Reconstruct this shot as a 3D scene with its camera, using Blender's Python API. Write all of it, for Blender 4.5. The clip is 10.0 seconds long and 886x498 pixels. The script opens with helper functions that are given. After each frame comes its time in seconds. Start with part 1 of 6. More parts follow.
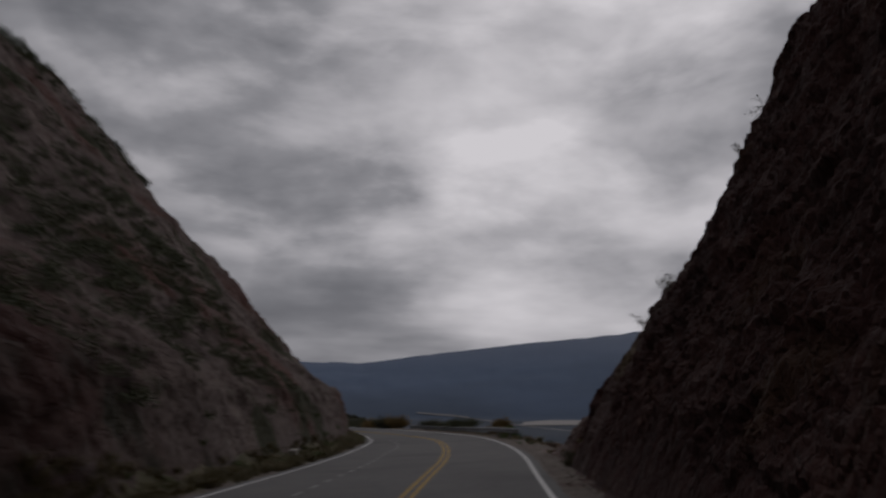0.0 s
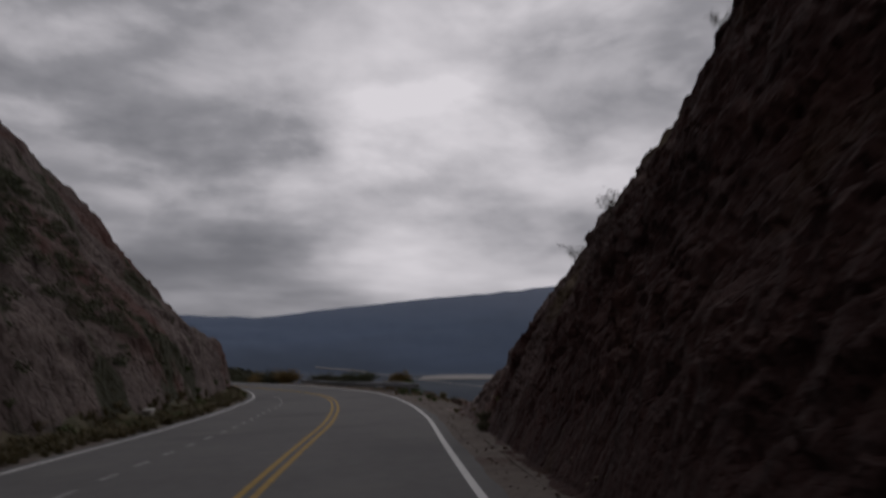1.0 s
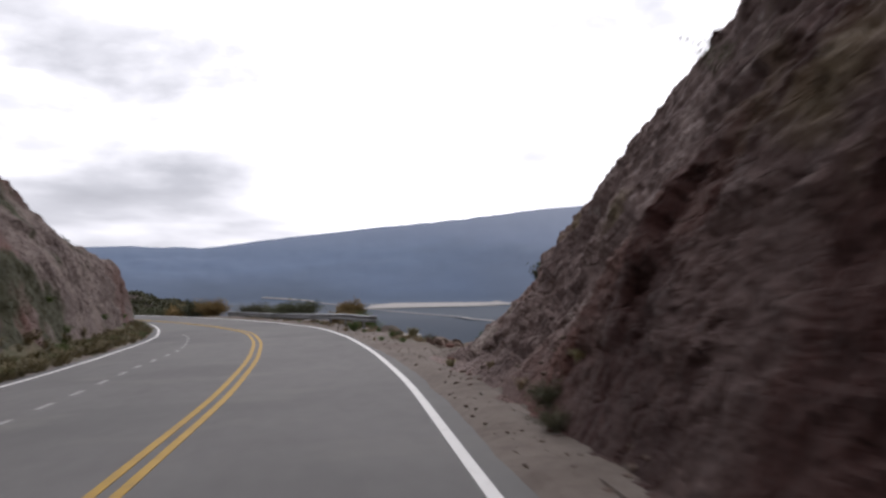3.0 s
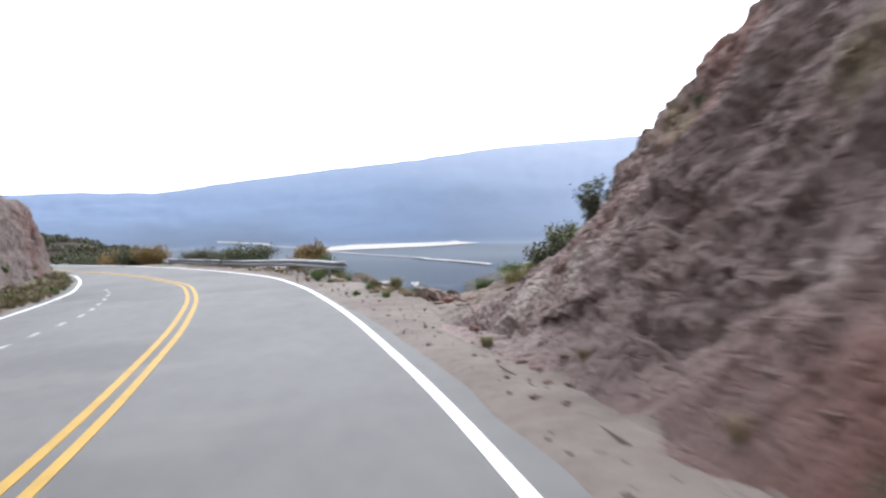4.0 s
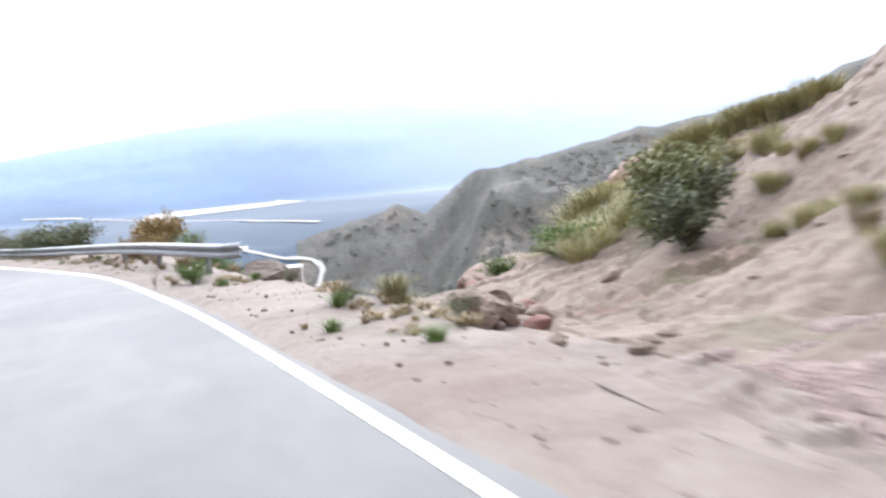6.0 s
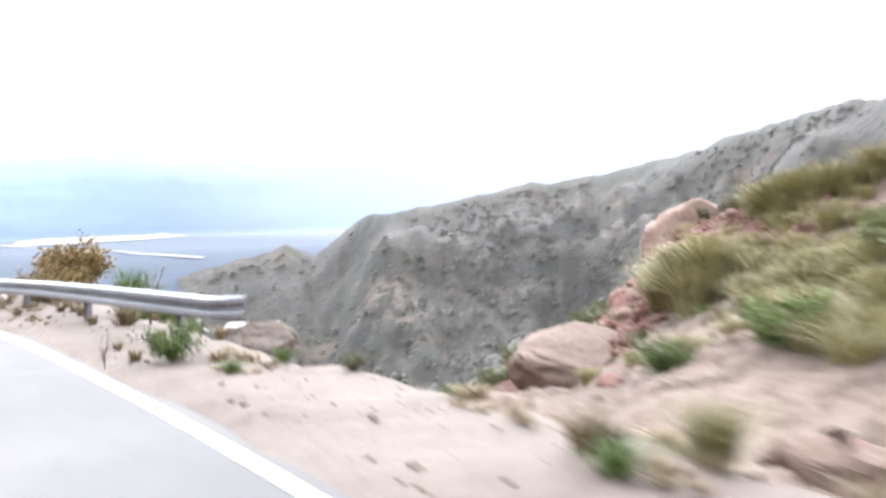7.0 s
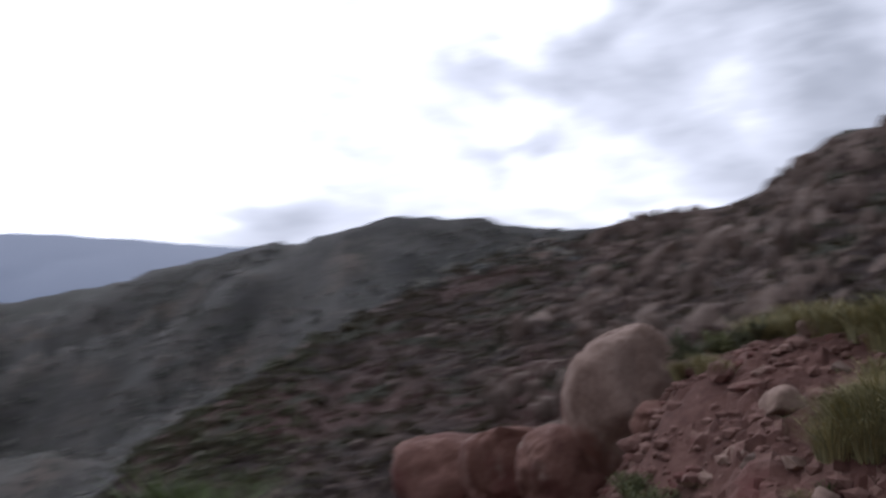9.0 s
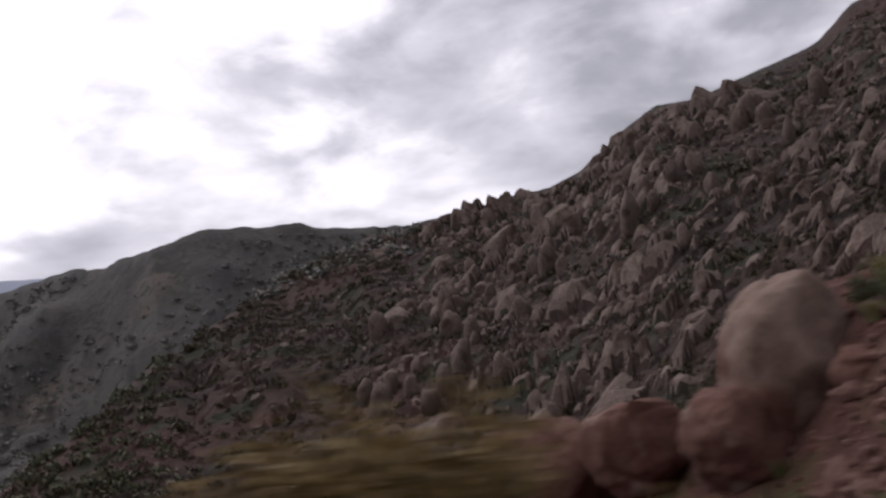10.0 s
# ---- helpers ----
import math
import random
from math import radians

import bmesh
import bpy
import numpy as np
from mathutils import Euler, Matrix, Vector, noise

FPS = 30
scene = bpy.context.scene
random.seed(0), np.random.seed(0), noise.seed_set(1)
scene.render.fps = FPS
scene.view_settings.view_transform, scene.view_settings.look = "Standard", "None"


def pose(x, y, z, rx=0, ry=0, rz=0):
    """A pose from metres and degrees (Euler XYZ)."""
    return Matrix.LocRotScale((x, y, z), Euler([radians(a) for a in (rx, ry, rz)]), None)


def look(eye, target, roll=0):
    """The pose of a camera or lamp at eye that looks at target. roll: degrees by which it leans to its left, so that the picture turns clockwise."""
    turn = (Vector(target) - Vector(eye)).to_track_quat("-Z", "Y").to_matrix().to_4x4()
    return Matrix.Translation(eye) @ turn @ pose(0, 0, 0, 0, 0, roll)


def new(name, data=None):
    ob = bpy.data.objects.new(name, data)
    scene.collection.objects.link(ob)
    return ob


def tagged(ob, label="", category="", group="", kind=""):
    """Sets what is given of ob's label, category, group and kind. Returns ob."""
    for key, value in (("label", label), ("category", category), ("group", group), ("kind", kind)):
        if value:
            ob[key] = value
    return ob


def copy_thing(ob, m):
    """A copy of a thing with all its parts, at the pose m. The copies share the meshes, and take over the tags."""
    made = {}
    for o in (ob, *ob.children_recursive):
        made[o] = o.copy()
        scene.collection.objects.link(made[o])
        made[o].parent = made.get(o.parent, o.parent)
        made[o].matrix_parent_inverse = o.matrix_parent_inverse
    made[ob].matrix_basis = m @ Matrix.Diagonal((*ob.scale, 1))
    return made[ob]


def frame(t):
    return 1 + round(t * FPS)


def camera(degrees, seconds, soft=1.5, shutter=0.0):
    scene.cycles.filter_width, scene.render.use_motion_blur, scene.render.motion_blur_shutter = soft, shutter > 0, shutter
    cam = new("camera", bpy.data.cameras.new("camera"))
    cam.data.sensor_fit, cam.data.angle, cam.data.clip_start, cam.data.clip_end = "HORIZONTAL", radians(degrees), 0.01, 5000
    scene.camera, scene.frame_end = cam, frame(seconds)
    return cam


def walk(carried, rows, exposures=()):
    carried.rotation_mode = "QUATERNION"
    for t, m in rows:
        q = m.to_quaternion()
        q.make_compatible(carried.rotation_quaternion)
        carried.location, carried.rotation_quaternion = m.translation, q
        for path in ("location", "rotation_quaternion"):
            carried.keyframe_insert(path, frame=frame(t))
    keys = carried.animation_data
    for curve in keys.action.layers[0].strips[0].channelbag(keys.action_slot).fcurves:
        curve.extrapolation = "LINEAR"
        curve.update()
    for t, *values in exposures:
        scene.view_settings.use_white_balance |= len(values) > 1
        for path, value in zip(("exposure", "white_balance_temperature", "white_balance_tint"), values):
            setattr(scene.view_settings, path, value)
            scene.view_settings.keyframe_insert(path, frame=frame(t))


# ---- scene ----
cam = camera(50.5, 10.0, 2.4, 0.8)
PATH = [
    (0, (0.000, -0.000, 1.936), (0.034, 1.971, 2.273), 0.71),
    (0.5, (0.317, 3.720, 1.877), (0.472, 5.685, 2.221), 2.46),
    (1, (0.598, 7.329, 1.825), (0.844, 9.299, 2.071), 0.66),
    (1.5, (0.867, 10.654, 1.795), (1.154, 12.624, 1.994), 1.67),
    (2, (1.113, 14.105, 1.722), (1.432, 16.072, 1.894), 2.64),
    (3.5, (1.948, 26.701, 1.670), (2.345, 28.661, 1.701), -1.49),
    (4, (2.201, 30.832, 1.630), (2.651, 32.781, 1.598), -1.17),
    (4.5, (2.374, 34.809, 1.616), (2.839, 36.754, 1.575), -1.36),
    (5, (2.468, 38.387, 1.643), (3.006, 40.312, 1.595), -2.53),
    (6.3, (2.622, 48.046, 1.643), (3.471, 49.849, 1.476), -4.61),
    (6.5, (2.581, 49.576, 1.630), (3.465, 51.362, 1.466), -3.68),
    (6.6, (2.577, 50.345, 1.628), (3.487, 52.115, 1.498), -3.20),
    (7, (2.573, 53.472, 1.618), (3.587, 55.194, 1.554), -1.52),
    (7.5, (2.611, 57.473, 1.601), (3.705, 59.146, 1.652), -0.71),
    (8, (2.548, 61.264, 1.582), (3.753, 62.860, 1.627), -1.60),
    (8.3, (2.280, 63.291, 1.586), (3.607, 64.785, 1.666), -1.79),
    (8.5, (2.169, 64.628, 1.591), (3.664, 65.946, 1.749), -0.22),
    (8.8, (2.075, 66.651, 1.600), (3.777, 67.688, 1.765), 0.26),
    (9, (2.034, 68.053, 1.606), (3.844, 68.881, 1.807), -0.41),
    (9.5, (1.977, 71.769, 1.620), (3.898, 72.289, 1.818), -4.15),
    (10, (1.912, 75.359, 1.633), (3.855, 75.799, 1.810), -7.17),
]
EXPOSURES = [(0, -3.15, 6450, 14), (1.0, -3.0, 6450, 15), (2.0, -2.15, 6450, 15), (3.5, -0.45, 6300, 12), (4.0, 0.25, 6000, 9), (4.5, 0.5, 5800, 9), (5.0, 0.48, 5600, 8), (6.5, 1.28, 6100, 10), (7.0, 1.3, 6100, 10), (7.5, 0.9, 6100, 9), (8.0, 0.52, 6100, 9), (8.3, 0.45, 6050, 9), (8.5, 0.3, 6050, 9), (8.8, -0.75, 5800, 12), (9.5, -1.75, 6000, 18), (10.0, -1.55, 6350, 18)]

walk(cam, [(t, look(eye, target, roll)) for t, eye, target, roll in PATH], EXPOSURES)

# ---- world and sun ----
SUN_AZ, SUN_EL = 30.0, 40.0      # degrees: clockwise from +y, above the horizon


def overcast_world():
    w = bpy.data.worlds.new("overcast_sky")
    w.use_nodes = True
    scene.world = w
    nt = w.node_tree
    nt.nodes.clear()

    def n(kind, **kw):
        node = nt.nodes.new(kind)
        for k, v in kw.items():
            node.inputs[int(k[1:])].default_value = v
        return node

    def math_(op, a, b=None, c=None):
        node = nt.nodes.new("ShaderNodeMath")
        node.operation = op
        for i, v in enumerate((a, b, c)):
            if v is None:
                continue
            if isinstance(v, (int, float)):
                node.inputs[i].default_value = v
            else:
                nt.links.new(v, node.inputs[i])
        return node.outputs[0]

    link = nt.links.new
    tc = nt.nodes.new("ShaderNodeTexCoord")
    sep = nt.nodes.new("ShaderNodeSeparateXYZ")
    link(tc.outputs["Generated"], sep.inputs[0])
    up = math_("MAXIMUM", sep.outputs[2], 0.0)
    den = math_("ADD", up, 0.13)
    comb = nt.nodes.new("ShaderNodeCombineXYZ")
    link(math_("DIVIDE", sep.outputs[0], den), comb.inputs[0])
    link(math_("DIVIDE", sep.outputs[1], den), comb.inputs[1])
    comb.inputs[2].default_value = 4.7

    def noise(scale, detail, roughness, distortion=0.0, place=None):
        node = nt.nodes.new("ShaderNodeTexNoise")
        for key, v in (("Scale", scale), ("Detail", detail), ("Roughness", roughness), ("Distortion", distortion)):
            node.inputs[key].default_value = v
        link(place or comb.outputs[0], node.inputs["Vector"])
        return node.outputs["Fac"]

    # lumpy decks, low streaks that run together towards the horizon, and fine shreds
    lump = nt.nodes.new("ShaderNodeMapping")
    lump.inputs["Scale"].default_value, lump.inputs["Location"].default_value = (1.0, 1.0, 2.1), (0.30, 0.0, 0.10)
    link(tc.outputs["Generated"], lump.inputs["Vector"])
    decks = noise(2.4, 4.0, 0.45, 0.2, lump.outputs[0])
    billows = noise(6.0, 8.0, 0.52, 0.2, lump.outputs[0])
    streaks = noise(1.5, 6.0, 0.5)
    level = math_("MINIMUM", math_("MULTIPLY", up, 5.0), 1.0)
    body = math_("MINIMUM", math_("MAXIMUM", math_("MULTIPLY_ADD", noise(3.6, 7.0, 0.5, 0.25, lump.outputs[0]), 7.0, -3.05), 0.0), 1.0)
    fine = math_("ADD", math_("MULTIPLY", billows, math_("MULTIPLY", level, 0.40)), math_("MULTIPLY", streaks, math_("MULTIPLY_ADD", level, -0.36, 0.52)))
    fine = math_("ADD", fine, math_("MULTIPLY", math_("MULTIPLY", body, level), 0.12))
    clouds = math_("ADD", math_("MULTIPLY", decks, 0.68), fine)

    def towards(az, el, power):
        a, e = radians(az), radians(el)
        dot = nt.nodes.new("ShaderNodeVectorMath")
        dot.operation = "DOT_PRODUCT"
        link(tc.outputs["Generated"], dot.inputs[0])
        dot.inputs[1].default_value = (math.sin(a) * math.cos(e), math.cos(a) * math.cos(e), math.sin(e))
        return math_("POWER", math_("MAXIMUM", math_("MULTIPLY_ADD", dot.outputs["Value"], 0.5, 0.5), 0.0), power)

    # brighter towards the veiled sun, and where the deck is thin low in the gap ahead
    val = math_("ADD", clouds, math_("MULTIPLY", towards(SUN_AZ, SUN_EL, 3.0), 0.30))
    val = math_("ADD", val, math_("MULTIPLY", towards(8, 14, 260.0), 0.06))
    val = math_("ADD", val, math_("MULTIPLY", towards(46, 20, 60.0), 0.10))
    val = math_("ADD", val, math_("MULTIPLY", towards(66, 17, 110.0), 0.085))
    val = math_("ADD", val, math_("MULTIPLY", towards(14, 17, 90.0), 0.06))
    val = math_("SUBTRACT", val, math_("MULTIPLY", towards(84, 13, 160.0), 0.08))
    # thicker decks over the slope and over the hillside
    val = math_("SUBTRACT", val, math_("MULTIPLY", towards(-24, 24, 60.0), 0.15))
    val = math_("SUBTRACT", val, math_("MULTIPLY", towards(92, 20, 30.0), 0.09))
    ramp = nt.nodes.new("ShaderNodeValToRGB")
    link(math_("SUBTRACT", val, 0.31), ramp.inputs[0])
    cr = ramp.color_ramp
    cr.elements[0].position, cr.elements[0].color = 0.24, (0.36, 0.375, 0.42, 1)
    cr.elements[1].position, cr.elements[1].color = 0.72, (3.0, 2.95, 3.0, 1)
    for p, c in ((0.40, (0.70, 0.72, 0.775)), (0.50, (1.18, 1.19, 1.25)), (0.56, (1.75, 1.74, 1.80))):
        e = cr.elements.new(p)
        e.color = (*c, 1)
    # a paler band low over the distance
    low = math_("POWER", math_("SUBTRACT", 1.0, math_("MINIMUM", math_("MULTIPLY", up, 5.5), 1.0)), 2.0)
    mix = nt.nodes.new("ShaderNodeMix")
    mix.data_type = "RGBA"
    link(math_("MULTIPLY", low, 0.6), mix.inputs[0])
    link(ramp.outputs[0], mix.inputs[6])
    mix.inputs[7].default_value = (1.45, 1.44, 1.50, 1)
    sky = nt.nodes.new("ShaderNodeTexSky")
    sky.sky_type = "NISHITA"
    sky.sun_disc = False
    sky.sun_elevation, sky.sun_rotation = radians(SUN_EL), radians(SUN_AZ)
    bg_sky = nt.nodes.new("ShaderNodeBackground")
    link(sky.outputs[0], bg_sky.inputs[0])
    bg_sky.inputs[1].default_value = 0.05
    bg_cloud = nt.nodes.new("ShaderNodeBackground")
    link(mix.outputs[2], bg_cloud.inputs[0])
    bg_cloud.inputs[1].default_value = 1.85
    ms = nt.nodes.new("ShaderNodeMixShader")
    ms.inputs[0].default_value = 0.95
    link(bg_sky.outputs[0], ms.inputs[1])
    link(bg_cloud.outputs[0], ms.inputs[2])
    out = nt.nodes.new("ShaderNodeOutputWorld")
    link(ms.outputs[0], out.inputs[0])


overcast_world()
sun = new("sun", bpy.data.lights.new("sun", "SUN"))
sun.data.energy, sun.data.angle, sun.data.color = 1.1, radians(40), (1.0, 0.96, 0.9)
sun.matrix_world = look((0, 0, 0), (-math.sin(radians(SUN_AZ)) * math.cos(radians(SUN_EL)), -math.cos(radians(SUN_AZ)) * math.cos(radians(SUN_EL)), -math.sin(radians(SUN_EL))))

# ---- materials ----
def material(name, colours, scale=1.0, rough=0.9, bump=0.3, bump_scale=None, detail=6.0, patches=None, stretch=(1, 1, 1), metal=0.0, rand=0.0, distance=0.05):
    """Noise-driven surface: colours is a list of (position, rgb) over a two-scale noise; patches: (rgb, scale, threshold)."""
    m = bpy.data.materials.new(name)
    m.use_nodes = True
    nt = m.node_tree
    b = nt.nodes["Principled BSDF"]
    link = nt.links.new
    tc = nt.nodes.new("ShaderNodeTexCoord")
    mp = nt.nodes.new("ShaderNodeMapping")
    mp.inputs["Scale"].default_value = stretch
    link(tc.outputs["Object"], mp.inputs["Vector"])
    big = nt.nodes.new("ShaderNodeTexNoise")
    big.inputs["Scale"].default_value, big.inputs["Detail"].default_value = scale, detail
    big.inputs["Roughness"].default_value = 0.6
    link(mp.outputs[0], big.inputs["Vector"])
    fine = nt.nodes.new("ShaderNodeTexNoise")
    fine.inputs["Scale"].default_value, fine.inputs["Detail"].default_value = scale * 9.0, 4.0
    link(mp.outputs[0], fine.inputs["Vector"])
    add = nt.nodes.new("ShaderNodeMath")
    add.operation = "MULTIPLY_ADD"
    link(fine.outputs["Fac"], add.inputs[0])
    add.inputs[1].default_value = 0.35
    sub = nt.nodes.new("ShaderNodeMath")
    sub.operation = "MULTIPLY"
    link(big.outputs["Fac"], sub.inputs[0])
    sub.inputs[1].default_value = 0.65
    link(sub.outputs[0], add.inputs[2])
    ramp = nt.nodes.new("ShaderNodeValToRGB")
    cr = ramp.color_ramp
    while len(cr.elements) < len(colours):
        cr.elements.new(0.5)
    for el, (p, c) in zip(cr.elements, colours):
        el.position, el.color = p, (*c, 1)
    link(add.outputs[0], ramp.inputs[0])
    colour = ramp.outputs[0]
    for rgb, sc, lo, hi in patches or ():
        pn = nt.nodes.new("ShaderNodeTexNoise")
        pn.inputs["Scale"].default_value, pn.inputs["Detail"].default_value = sc, 5.0
        link(tc.outputs["Object"], pn.inputs["Vector"])
        mr = nt.nodes.new("ShaderNodeMapRange")
        mr.inputs["From Min"].default_value, mr.inputs["From Max"].default_value = lo, hi
        link(pn.outputs["Fac"], mr.inputs["Value"])
        mx = nt.nodes.new("ShaderNodeMix")
        mx.data_type = "RGBA"
        link(mr.outputs[0], mx.inputs[0])
        link(colour, mx.inputs[6])
        mx.inputs[7].default_value = (*rgb, 1)
        colour = mx.outputs[2]
    if rand:
        oi = nt.nodes.new("ShaderNodeObjectInfo")
        geo = nt.nodes.new("ShaderNodeNewGeometry")
        s = nt.nodes.new("ShaderNodeMath")
        s.operation = "ADD"
        link(oi.outputs["Random"], s.inputs[0])
        link(geo.outputs["Random Per Island"], s.inputs[1])
        r = nt.nodes.new("ShaderNodeMapRange")
        r.inputs["From Max"].default_value = 2.0
        r.inputs["To Min"].default_value, r.inputs["To Max"].default_value = 1 - rand, 1 + rand
        link(s.outputs[0], r.inputs["Value"])
        hsv = nt.nodes.new("ShaderNodeHueSaturation")
        link(colour, hsv.inputs["Color"])
        link(r.outputs[0], hsv.inputs["Value"])
        colour = hsv.outputs[0]
    link(colour, b.inputs["Base Color"])
    b.inputs["Roughness"].default_value = rough
    b.inputs["Metallic"].default_value = metal
    b.inputs["Specular IOR Level"].default_value = 0.3
    if bump:
        bn = nt.nodes.new("ShaderNodeTexNoise")
        bn.inputs["Scale"].default_value, bn.inputs["Detail"].default_value = bump_scale or scale * 6, 8.0
        bn.inputs["Roughness"].default_value = 0.65
        link(mp.outputs[0], bn.inputs["Vector"])
        bp = nt.nodes.new("ShaderNodeBump")
        bp.inputs["Strength"].default_value, bp.inputs["Distance"].default_value = bump, distance
        link(bn.outputs["Fac"], bp.inputs["Height"])
        link(bp.outputs[0], b.inputs["Normal"])
    return m


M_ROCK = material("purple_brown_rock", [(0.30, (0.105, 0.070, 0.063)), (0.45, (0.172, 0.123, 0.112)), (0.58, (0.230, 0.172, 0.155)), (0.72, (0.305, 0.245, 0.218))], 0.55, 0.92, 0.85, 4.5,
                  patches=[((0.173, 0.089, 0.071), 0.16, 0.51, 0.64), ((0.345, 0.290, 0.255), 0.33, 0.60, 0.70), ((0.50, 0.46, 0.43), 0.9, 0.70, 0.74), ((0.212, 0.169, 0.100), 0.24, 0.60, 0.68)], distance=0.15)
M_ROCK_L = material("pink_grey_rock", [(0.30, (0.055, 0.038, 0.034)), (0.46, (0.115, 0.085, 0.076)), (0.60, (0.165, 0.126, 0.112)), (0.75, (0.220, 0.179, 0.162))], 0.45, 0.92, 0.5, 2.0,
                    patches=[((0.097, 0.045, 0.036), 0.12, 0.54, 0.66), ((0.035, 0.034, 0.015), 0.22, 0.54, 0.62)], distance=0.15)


def cracked(m, scale, depth, stretch, turn):
    """Adds a net of fine splits to a rock's relief."""
    nt = m.node_tree
    link = nt.links.new
    tc = nt.nodes.new("ShaderNodeTexCoord")
    warp = nt.nodes.new("ShaderNodeTexNoise")
    warp.inputs["Scale"].default_value = scale * 0.9
    link(tc.outputs["Object"], warp.inputs["Vector"])
    mix = nt.nodes.new("ShaderNodeVectorMath")
    mix.operation = "MULTIPLY_ADD"
    link(warp.outputs["Color"], mix.inputs[0])
    mix.inputs[1].default_value = (0.5 / scale,) * 3
    link(tc.outputs["Object"], mix.inputs[2])
    mp = nt.nodes.new("ShaderNodeMapping")
    mp.inputs["Scale"].default_value, mp.inputs["Rotation"].default_value = stretch, turn
    link(mix.outputs[0], mp.inputs["Vector"])
    v = nt.nodes.new("ShaderNodeTexVoronoi")
    v.feature = "DISTANCE_TO_EDGE"
    v.inputs["Scale"].default_value = scale
    link(mp.outputs[0], v.inputs["Vector"])
    mr = nt.nodes.new("ShaderNodeMapRange")
    mr.inputs["From Max"].default_value = 0.09
    link(v.outputs["Distance"], mr.inputs["Value"])
    bp = nt.nodes.new("ShaderNodeBump")
    bp.inputs["Strength"].default_value, bp.inputs["Distance"].default_value = 0.9, depth
    link(mr.outputs[0], bp.inputs["Height"])
    b = nt.nodes["Principled BSDF"]
    link(b.inputs["Normal"].links[0].from_socket, bp.inputs["Normal"])
    link(bp.outputs[0], b.inputs["Normal"])




def rust_and_shade(m, y0, y1, rgb):
    """Paints rusty red and shade into the near rock of the cut, with a ragged border and tongues to paler rock."""
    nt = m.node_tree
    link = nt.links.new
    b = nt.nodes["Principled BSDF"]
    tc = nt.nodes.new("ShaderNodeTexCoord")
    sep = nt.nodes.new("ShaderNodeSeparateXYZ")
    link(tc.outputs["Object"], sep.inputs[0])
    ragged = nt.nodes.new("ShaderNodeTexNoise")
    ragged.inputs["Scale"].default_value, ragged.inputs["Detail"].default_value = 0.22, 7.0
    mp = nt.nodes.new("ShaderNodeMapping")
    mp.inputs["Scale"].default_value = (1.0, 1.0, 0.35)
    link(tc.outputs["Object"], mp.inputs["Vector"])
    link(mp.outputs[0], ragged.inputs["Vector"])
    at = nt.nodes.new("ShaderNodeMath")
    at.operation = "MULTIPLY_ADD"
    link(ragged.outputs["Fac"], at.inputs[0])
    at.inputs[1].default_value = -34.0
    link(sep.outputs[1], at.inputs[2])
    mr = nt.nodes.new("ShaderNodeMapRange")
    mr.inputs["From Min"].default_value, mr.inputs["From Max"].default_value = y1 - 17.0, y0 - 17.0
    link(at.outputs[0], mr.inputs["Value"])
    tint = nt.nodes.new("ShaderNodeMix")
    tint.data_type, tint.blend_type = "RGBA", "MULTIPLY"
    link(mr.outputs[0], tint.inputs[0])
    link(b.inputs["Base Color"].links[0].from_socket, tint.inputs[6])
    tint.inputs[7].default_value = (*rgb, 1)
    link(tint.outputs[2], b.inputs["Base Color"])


# right face: reddish rock, its tint deepened to stand in for shade
rust_and_shade(M_ROCK, 30.0, 43.0, (0.25, 0.135, 0.12))
# left slope: painted shade that darkens its near stretch
rust_and_shade(M_ROCK_L, 22.0, 38.0, (0.42, 0.29, 0.26))
for _m in (M_ROCK, M_ROCK_L):
    cracked(_m, 0.8, 0.06, (1.0, 1.0, 0.45), (radians(-28), 0, 0))
    cracked(_m, 2.6, 0.035, (1.0, 1.0, 0.6), (radians(-35), 0, 0.3))
    cracked(_m, 7.0, 0.016, (1.0, 1.0, 0.45), (radians(-30), 0, 0.2))
M_BOULDER = material("tan_granite", [(0.30, (0.125, 0.080, 0.062)), (0.5, (0.215, 0.148, 0.116)), (0.7, (0.285, 0.212, 0.172))], 0.8, 0.9, 0.6, 5.0, patches=[((0.133, 0.058, 0.042), 0.5, 0.52, 0.66)], distance=0.06, rand=0.12)
M_REDROCK = material("red_brown_granite", [(0.30, (0.082, 0.039, 0.030)), (0.5, (0.141, 0.076, 0.060)), (0.7, (0.198, 0.124, 0.099))], 0.9, 0.9, 0.7, 5.0,
                     patches=[((0.096, 0.034, 0.027), 0.6, 0.50, 0.62), ((0.246, 0.171, 0.134), 0.8, 0.60, 0.68)], distance=0.07, rand=0.12)
M_RUSTROCK = material("rust_granite", [(0.30, (0.078, 0.033, 0.025)), (0.5, (0.138, 0.069, 0.051)), (0.7, (0.195, 0.114, 0.088))], 0.9, 0.9, 0.7, 5.0,
                      patches=[((0.096, 0.037, 0.029), 0.6, 0.48, 0.62), ((0.227, 0.160, 0.128), 0.8, 0.62, 0.70)], distance=0.07, rand=0.10)
M_SAND = material("sandy_verge", [(0.32, (0.081, 0.062, 0.051)), (0.5, (0.125, 0.100, 0.084)), (0.68, (0.155, 0.131, 0.113))], 0.7, 0.95, 0.5, 14.0,
                  patches=[((0.074, 0.045, 0.034), 0.22, 0.56, 0.7), ((0.053, 0.049, 0.025), 0.35, 0.60, 0.70)], distance=0.03)
